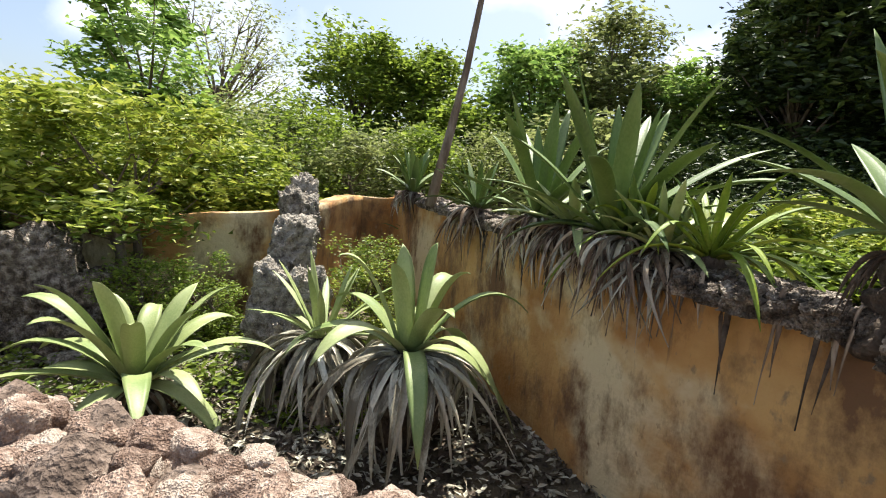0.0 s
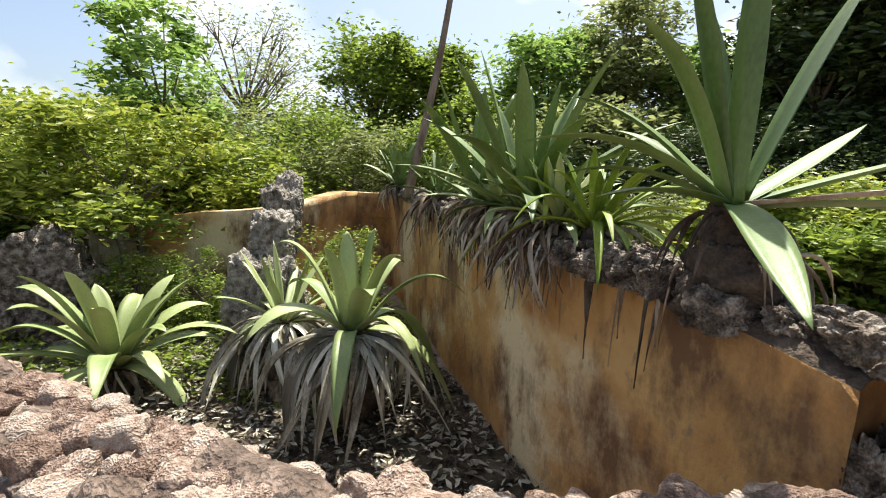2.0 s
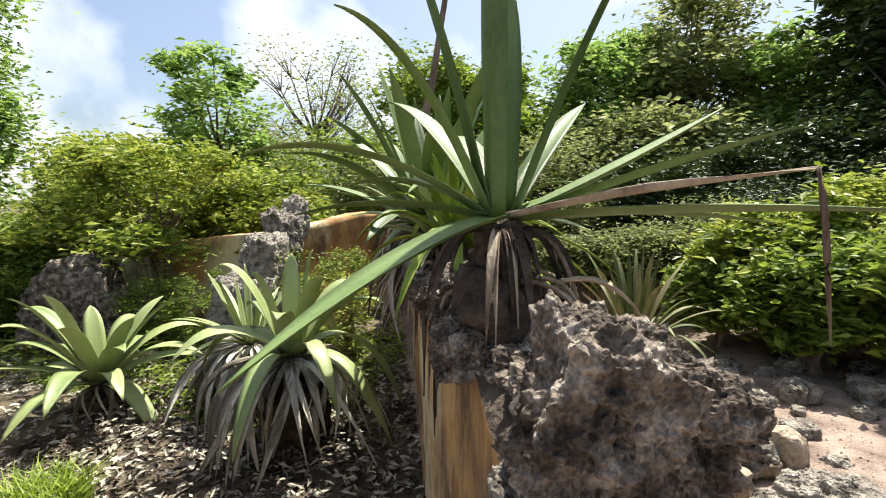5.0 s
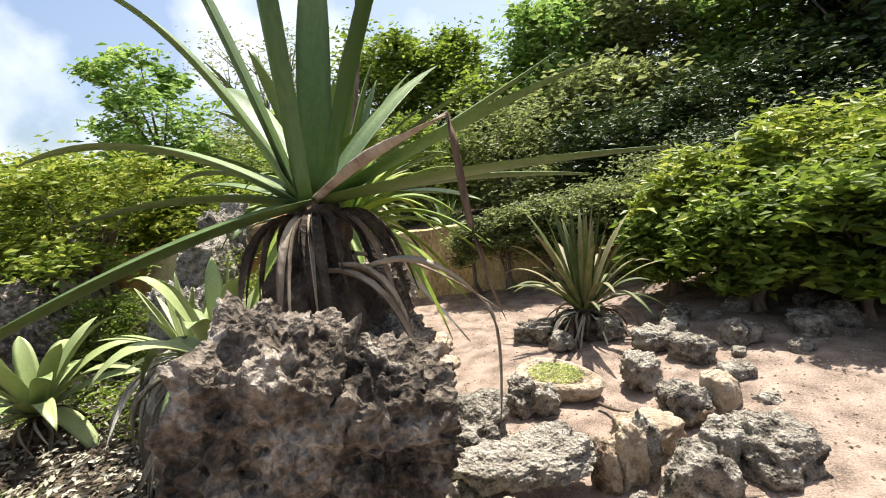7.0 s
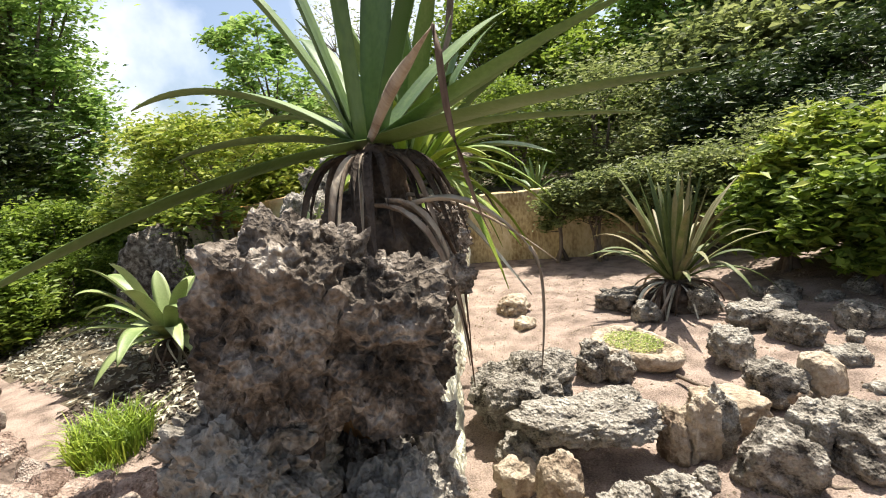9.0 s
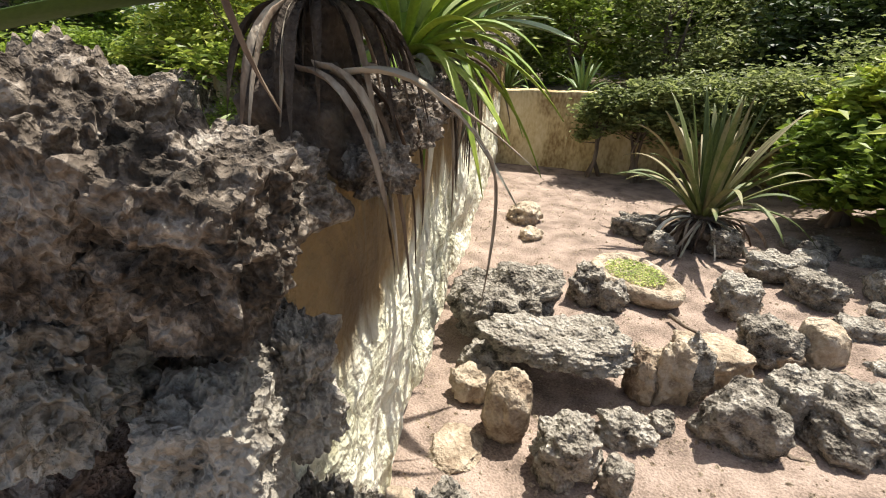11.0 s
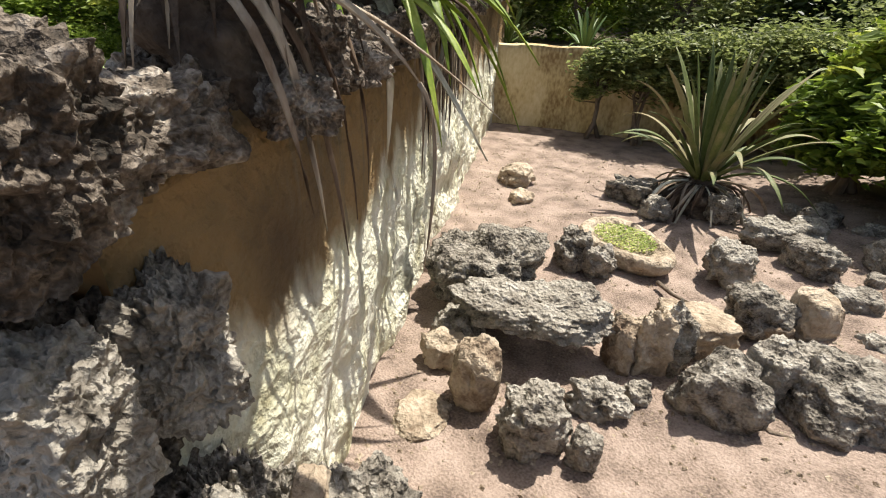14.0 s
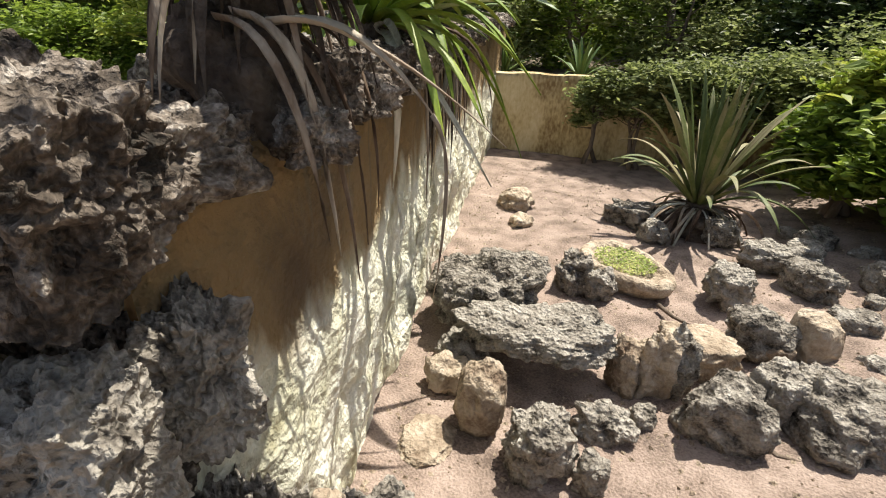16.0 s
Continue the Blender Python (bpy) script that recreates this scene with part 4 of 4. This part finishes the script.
# ---- trees and shrubs ----
def tree(at, height, spread, mat, label, seed, leaves=7000, leaf=0.07, stems=1, trunk=0.12, low=0.25, name="tree", clumps=46, flat=1.0, clump=0.2, lean=(0, 0), bare=False, kind="tree"):
    """Trunk and limbs that fork outward, and a crown of leaf clumps gathered round the limb ends."""
    rng = random.Random(seed)
    nr = np.random.default_rng(seed)
    ob = thing(name, at, label, kind)
    pieces, ends = [], []
    for s in range(stems):
        a0 = 2 * math.pi * s / stems + rng.uniform(0, 1)
        top = Vector((lean[0] + math.cos(a0) * spread * 0.18 * (stems > 1), lean[1] + math.sin(a0) * spread * 0.18 * (stems > 1), height * 0.62))
        mid = Vector((top.x * 0.35 + rng.uniform(-0.06, 0.06) * height, top.y * 0.35 + rng.uniform(-0.06, 0.06) * height, height * 0.32))
        r = trunk / math.sqrt(stems)
        trunk_pts = [Vector((0.06 * stems * math.cos(a0), 0.06 * stems * math.sin(a0), -0.2)), mid * 0.5, mid, (mid + top) / 2 + Vector((rng.uniform(-0.1, 0.1), rng.uniform(-0.1, 0.1), 0)), top]
        pieces.append(tube(trunk_pts, [r * 1.25, r, r * 0.8, r * 0.6, r * 0.4], 8))
        for k in range(max(3, clumps // stems)):
            q = rng.uniform(low, 1.0)
            az = rng.uniform(0, 6.283)
            prof = math.sin(math.pi * min(1, max(0.08, (q - low * 0.6) / (1.12 - low * 0.6)))) ** 0.6
            rad = spread * prof * math.sqrt(rng.uniform(0.15, 1.0)) * rng.uniform(0.75, 1.15)
            end = Vector((lean[0] * q + math.cos(az) * rad, lean[1] * q + math.sin(az) * rad, height * (q * flat + (1 - flat) * 0.8) + rng.uniform(-0.06, 0.06) * height))
            ends.append(end)
            start = trunk_pts[2].lerp(trunk_pts[4], min(1, max(0, q - 0.25))) if q > 0.3 else trunk_pts[2]
            if k % 2 == 0 or bare:
                bend = start.lerp(end, 0.5) + Vector((rng.uniform(-0.1, 0.1), rng.uniform(-0.1, 0.1), -0.03 * height))
                pieces.append(tube([start, bend, end], [r * 0.35, r * 0.2, r * 0.06], 5))
                if bare:
                    for _ in range(4):
                        e2 = end + Vector((rng.uniform(-1, 1), rng.uniform(-1, 1), rng.uniform(-0.1, 0.8))) * spread * 0.3
                        pieces.append(tube([bend.lerp(end, 0.6), e2], [r * 0.12, r * 0.03], 4))
                        ends.append(e2)
    part("trunk", mesh_of("trunk", *joined(pieces), M_BARK), ob)
    ends = np.array([tuple(e) for e in ends])
    pick = nr.integers(0, len(ends), leaves)
    size = clump * spread * nr.uniform(0.5, 1.3, len(ends))[pick][:, None]
    c = ends[pick] + nr.normal(size=(leaves, 3)) * size * np.array([1, 1, 0.62])
    v, f = quad_cards(nr, c, leaf)
    tagged(part("crown", fast_mesh("crown", v, f, mat), ob), kind="stuff")
    return ob


tree((-5.0, 7.0, -0.3), 3.5, 1.8, M_LEAF_BRIGHT, "bright green many-stemmed shrub tree in the planted pit", 1, 7000, 0.085, 4, 0.17, 0.46, clumps=44, clump=0.14)
tree((-6.9, 7.6, 0.8), 2.4, 1.5, M_LEAF_BRIGHT, "bright green shrub behind the ochre wall", 2, 8000, 0.065, 3, 0.1, 0.1, name="shrub", kind="shrub")
tree((-8.0, 11.5, 0.8), 5.2, 1.6, M_LEAF_PALE, "pale green young tree with large leaves", 3, 5000, 0.13, 1, 0.14, 0.36, clumps=34)
tree((-14.6, 25.2, 0.8), 9.5, 3.6, M_LEAF_GREY, "half-bare spreading tree with thin grey limbs", 4, 2600, 0.12, 1, 0.3, 0.55, bare=True, clumps=22)
tree((-14.2, 7.4, 0.8), 9.0, 2.4, M_LEAF_PALE, "tall dense tree with drooping small leaves", 5, 30000, 0.12, 1, 0.3, 0.0, clumps=150)
tree((-12.5, 5.2, 0.8), 5.5, 2.2, M_LEAF_DARK, "shrub below the tall tree, shade in its dark leaf colour", 6, 12000, 0.11, 2, 0.2, 0.0, name="shrub", kind="shrub")
k = 10
for x, y, h, s, m in ((-10.5, 12.5, 2.6, 2.2, M_LEAF_MID), (-7.5, 13.0, 3.2, 2.2, M_LEAF_GREY), (-5.0, 13.4, 3.4, 2.1, M_LEAF_MID), (-3.0, 13.0, 2.6, 1.8, M_LEAF_GREY), (-4.4, 9.8, 2.0, 1.5, M_LEAF_BRIGHT),
                      (-6.6, 10.0, 2.0, 1.6, M_LEAF_MID), (-1.2, 14.5, 2.8, 1.8, M_LEAF_MID), (-9.5, 9.0, 2.0, 1.6, M_LEAF_BRIGHT), (-12.5, 14.0, 3.0, 2.4, M_LEAF_GREY), (0.8, 15.5, 3.0, 2.0, M_LEAF_GREY)):
    tree((x, y, 0.8), h, s, m, "dense green shrub behind the planted pit", k, 8000, 0.085, 3, 0.1, 0.08, name="shrub", kind="shrub")
    k += 1

for x, y, h, s, m, lab in ((-6.2, 23.0, 8.0, 2.6, M_LEAF_MID, "rounded green tree in the distance"), (-3.2, 23.5, 7.4, 2.0, M_LEAF_MID, "green tree in the distance"), (-9.5, 24.0, 4.4, 3.0, M_LEAF_GREY, "low green tree in the distance"),
                           (2.2, 22.0, 7.4, 2.4, M_LEAF_PALE, "large bushy tree hung with creepers"), (5.2, 22.5, 8.6, 2.8, M_LEAF_GREY, "large tree draped in grey creepers"), (8.4, 21.5, 6.6, 2.4, M_LEAF_PALE, "bushy tree at the edge of the wood"),
                           (0.0, 20.5, 4.5, 2.4, M_LEAF_MID, "bushy tree behind the wall"), (4.0, 18.5, 4.0, 2.4, M_LEAF_GREY, "grey-green bushy tree behind the wall"), (-14.0, 19.0, 3.8, 2.6, M_LEAF_MID, "broad green tree in the distance"),
                           (-18.0, 15.0, 3.4, 2.6, M_LEAF_MID, "broad green tree beyond the pit")):
    tree((x, y, 0.8), h, s, m, lab, k, 17000, 0.16, 1, 0.22, 0.04, clumps=100)
    k += 1
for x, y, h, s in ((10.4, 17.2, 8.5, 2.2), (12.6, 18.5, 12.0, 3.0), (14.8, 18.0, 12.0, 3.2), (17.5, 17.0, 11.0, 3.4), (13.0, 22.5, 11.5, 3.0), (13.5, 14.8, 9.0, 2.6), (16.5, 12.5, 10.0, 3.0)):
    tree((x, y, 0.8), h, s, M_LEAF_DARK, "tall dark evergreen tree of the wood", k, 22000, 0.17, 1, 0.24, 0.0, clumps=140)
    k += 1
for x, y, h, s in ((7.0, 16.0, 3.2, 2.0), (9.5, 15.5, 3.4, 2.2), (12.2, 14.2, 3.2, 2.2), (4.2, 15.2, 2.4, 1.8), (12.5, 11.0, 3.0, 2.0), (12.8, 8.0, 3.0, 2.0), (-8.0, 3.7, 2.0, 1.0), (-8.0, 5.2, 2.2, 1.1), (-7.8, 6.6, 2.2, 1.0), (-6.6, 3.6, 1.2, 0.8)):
    tree((x, y, 0.7 if x > 0 else -0.35), h, s, M_LEAF_DARK if x > 0 else M_LEAF_MID, "dense shrub by the wood, its shade put into dark leaves" if x > 0 else "leafy green shrub at the end of the pit", k, 12000, 0.10 if x > 0 else 0.07, 3, 0.12, 0.02, name="shrub", kind="shrub", clumps=80)
    k += 1
# (6.5, 7.5), (5.5, 7.9) and (7.9, 7.0) are added to shade the bank.
for x, y, h, s, m in ((5.5, 9.3, 2.1, 1.1, M_LEAF_BRIGHT), (7.0, 9.7, 2.4, 1.5, M_LEAF_BRIGHT), (8.7, 9.2, 2.3, 1.4, M_LEAF_BRIGHT), (6.2, 8.5, 1.7, 1.0, M_LEAF_MID), (4.75, 9.0, 1.15, 0.8, M_LEAF_MID), (7.6, 8.4, 1.8, 1.2, M_LEAF_MID), (9.3, 7.6, 1.8, 1.2, M_LEAF_MID), (6.5, 7.5, 1.6, 1.0, M_LEAF_MID), (5.5, 7.9, 1.35, 0.75, M_LEAF_MID), (7.9, 7.0, 1.7, 1.1, M_LEAF_MID)):
    tree((x, y, -0.05), h, s, m, "bright green low tree shading the rocky bank", k, 7500, 0.085, 3, 0.09, 0.34, clumps=54, flat=0.95, clump=0.15)
    k += 1
for x, y, h, s in ((2.5, 10.45, 0.65, 0.6), (3.5, 11.1, 0.7, 0.65), (2.0, 10.15, 0.5, 0.4), (3.0, 10.8, 0.65, 0.6), (4.6, 11.5, 1.2, 1.0), (6.0, 12.2, 1.6, 1.2), (7.8, 13.0, 2.0, 1.4), (9.6, 13.4, 2.4, 1.5)):
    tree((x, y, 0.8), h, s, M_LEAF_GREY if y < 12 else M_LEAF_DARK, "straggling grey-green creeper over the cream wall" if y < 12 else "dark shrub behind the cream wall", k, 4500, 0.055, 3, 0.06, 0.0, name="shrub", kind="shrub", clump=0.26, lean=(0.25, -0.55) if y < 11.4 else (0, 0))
    k += 1
for x, y, h, s in ((1.35, 9.66, 1.35, 0.42), (2.0, 9.85, 1.45, 0.55), (2.7, 10.15, 1.45, 0.6), (3.4, 10.45, 1.45, 0.6), (4.2, 10.7, 1.4, 0.65)):
    tree((x, y, -0.15), h, s, M_LEAF_GREY, "straggling grey-green shrub against the cream wall", k, 3200, 0.05, 3, 0.06, 0.5, name="shrub", kind="shrub", clump=0.2)
    k += 1
for x, y, s in ((-0.95, 6.6, 0.55), (-0.85, 7.2, 0.5), (-3.2, 6.5, 0.5), (-3.9, 6.2, 0.6), (-6.6, 5.9, 0.7), (-7.2, 5.0, 0.7)):
    tree((x, y, -0.35), 1.7 if x > -2 else 1.3, s, M_LEAF_BRIGHT if x > -2 else M_LEAF_MID, "feathery light green fern shrub beside the rocks", k, 4200, 0.03, 3, 0.05, 0.1, name="fern_shrub", kind="shrub")
    k += 1


def litter(name, n, box, size, mat, label, seed, lift):
    """Fallen leaves and low weeds lying over part of the planted pit."""
    nr = np.random.default_rng(seed)
    x, y = nr.uniform(box[0], box[1], n), nr.uniform(box[2], box[3], n)
    keep = inside(x, y, PIT) & (x < 2.95 - 0.56 * (y - 2.3))
    x, y = x[keep], y[keep]
    z = np.array([pit_height(a, b) for a, b in zip(x, y)]) + 0.02 + lift * nr.uniform(0, 1, len(x)) ** 2 * (0.6 + 0.6 * np.sin(x * 2.1) * np.cos(y * 2.7))
    v, f = quad_cards(nr, np.stack([x, y, z], 1), size, 0.6, 2.4)
    tagged(new(name, fast_mesh(name, v, f, mat)), label, "plants", kind="stuff")


litter("leaf_litter", 9000, (-6.5, 2.2, 3.2, 8.5), 0.045, M_DEAD_GREY, "dry bleached leaf litter in the planted pit", 51, 0.12)
litter("weeds", 9000, (-7.5, 0.2, 4.6, 8.5), 0.05, M_LEAF_MID, "low green weeds among the rubble of the pit", 52, 0.5)
litter("dark_litter", 6000, (-2.5, 2.6, 3.0, 8.5), 0.05, M_SOIL, "dark leaf litter under the agaves", 53, 0.06)


def grass(at, radius, n, height, seed, label):
    nr = np.random.default_rng(seed)
    r, t = radius * np.sqrt(nr.uniform(0, 1, n)), nr.uniform(0, 6.283, n)
    base = np.stack([r * np.cos(t), r * np.sin(t), np.zeros(n)], 1)
    az = nr.uniform(0, 6.283, n)
    h = height * nr.uniform(0.5, 1.1, n)
    out = np.stack([np.cos(az), np.sin(az), np.zeros(n)], 1) * (h * nr.uniform(0.2, 0.9, n))[:, None]
    side = np.stack([-np.sin(az), np.cos(az), np.zeros(n)], 1) * 0.006
    mid = base + out * 0.35 + np.array([0, 0, 1]) * (h * 0.65)[:, None]
    tip = base + out + np.array([0, 0, 1]) * (h * 0.85)[:, None]
    v = np.stack([base - side, base + side, mid + side, mid - side, tip], 1).reshape(-1, 3)
    i = np.arange(n) * 5
    f = np.concatenate([np.stack([i, i + 1, i + 2], 1), np.stack([i, i + 2, i + 3], 1), np.stack([i + 3, i + 2, i + 4], 1)])
    ob = new("grass_tuft", fast_mesh("grass_tuft", v, f, M_GRASS))
    ob.location = at
    tagged(ob, label, "grass", kind="stuff")


grass((-1.0, 2.95, -0.36), 0.35, 900, 0.42, 1, "bright green grass tuft on the pit sand")
grass((-0.5, 2.6, -0.36), 0.15, 200, 0.2, 2, "small green grass tuft on the pit sand")
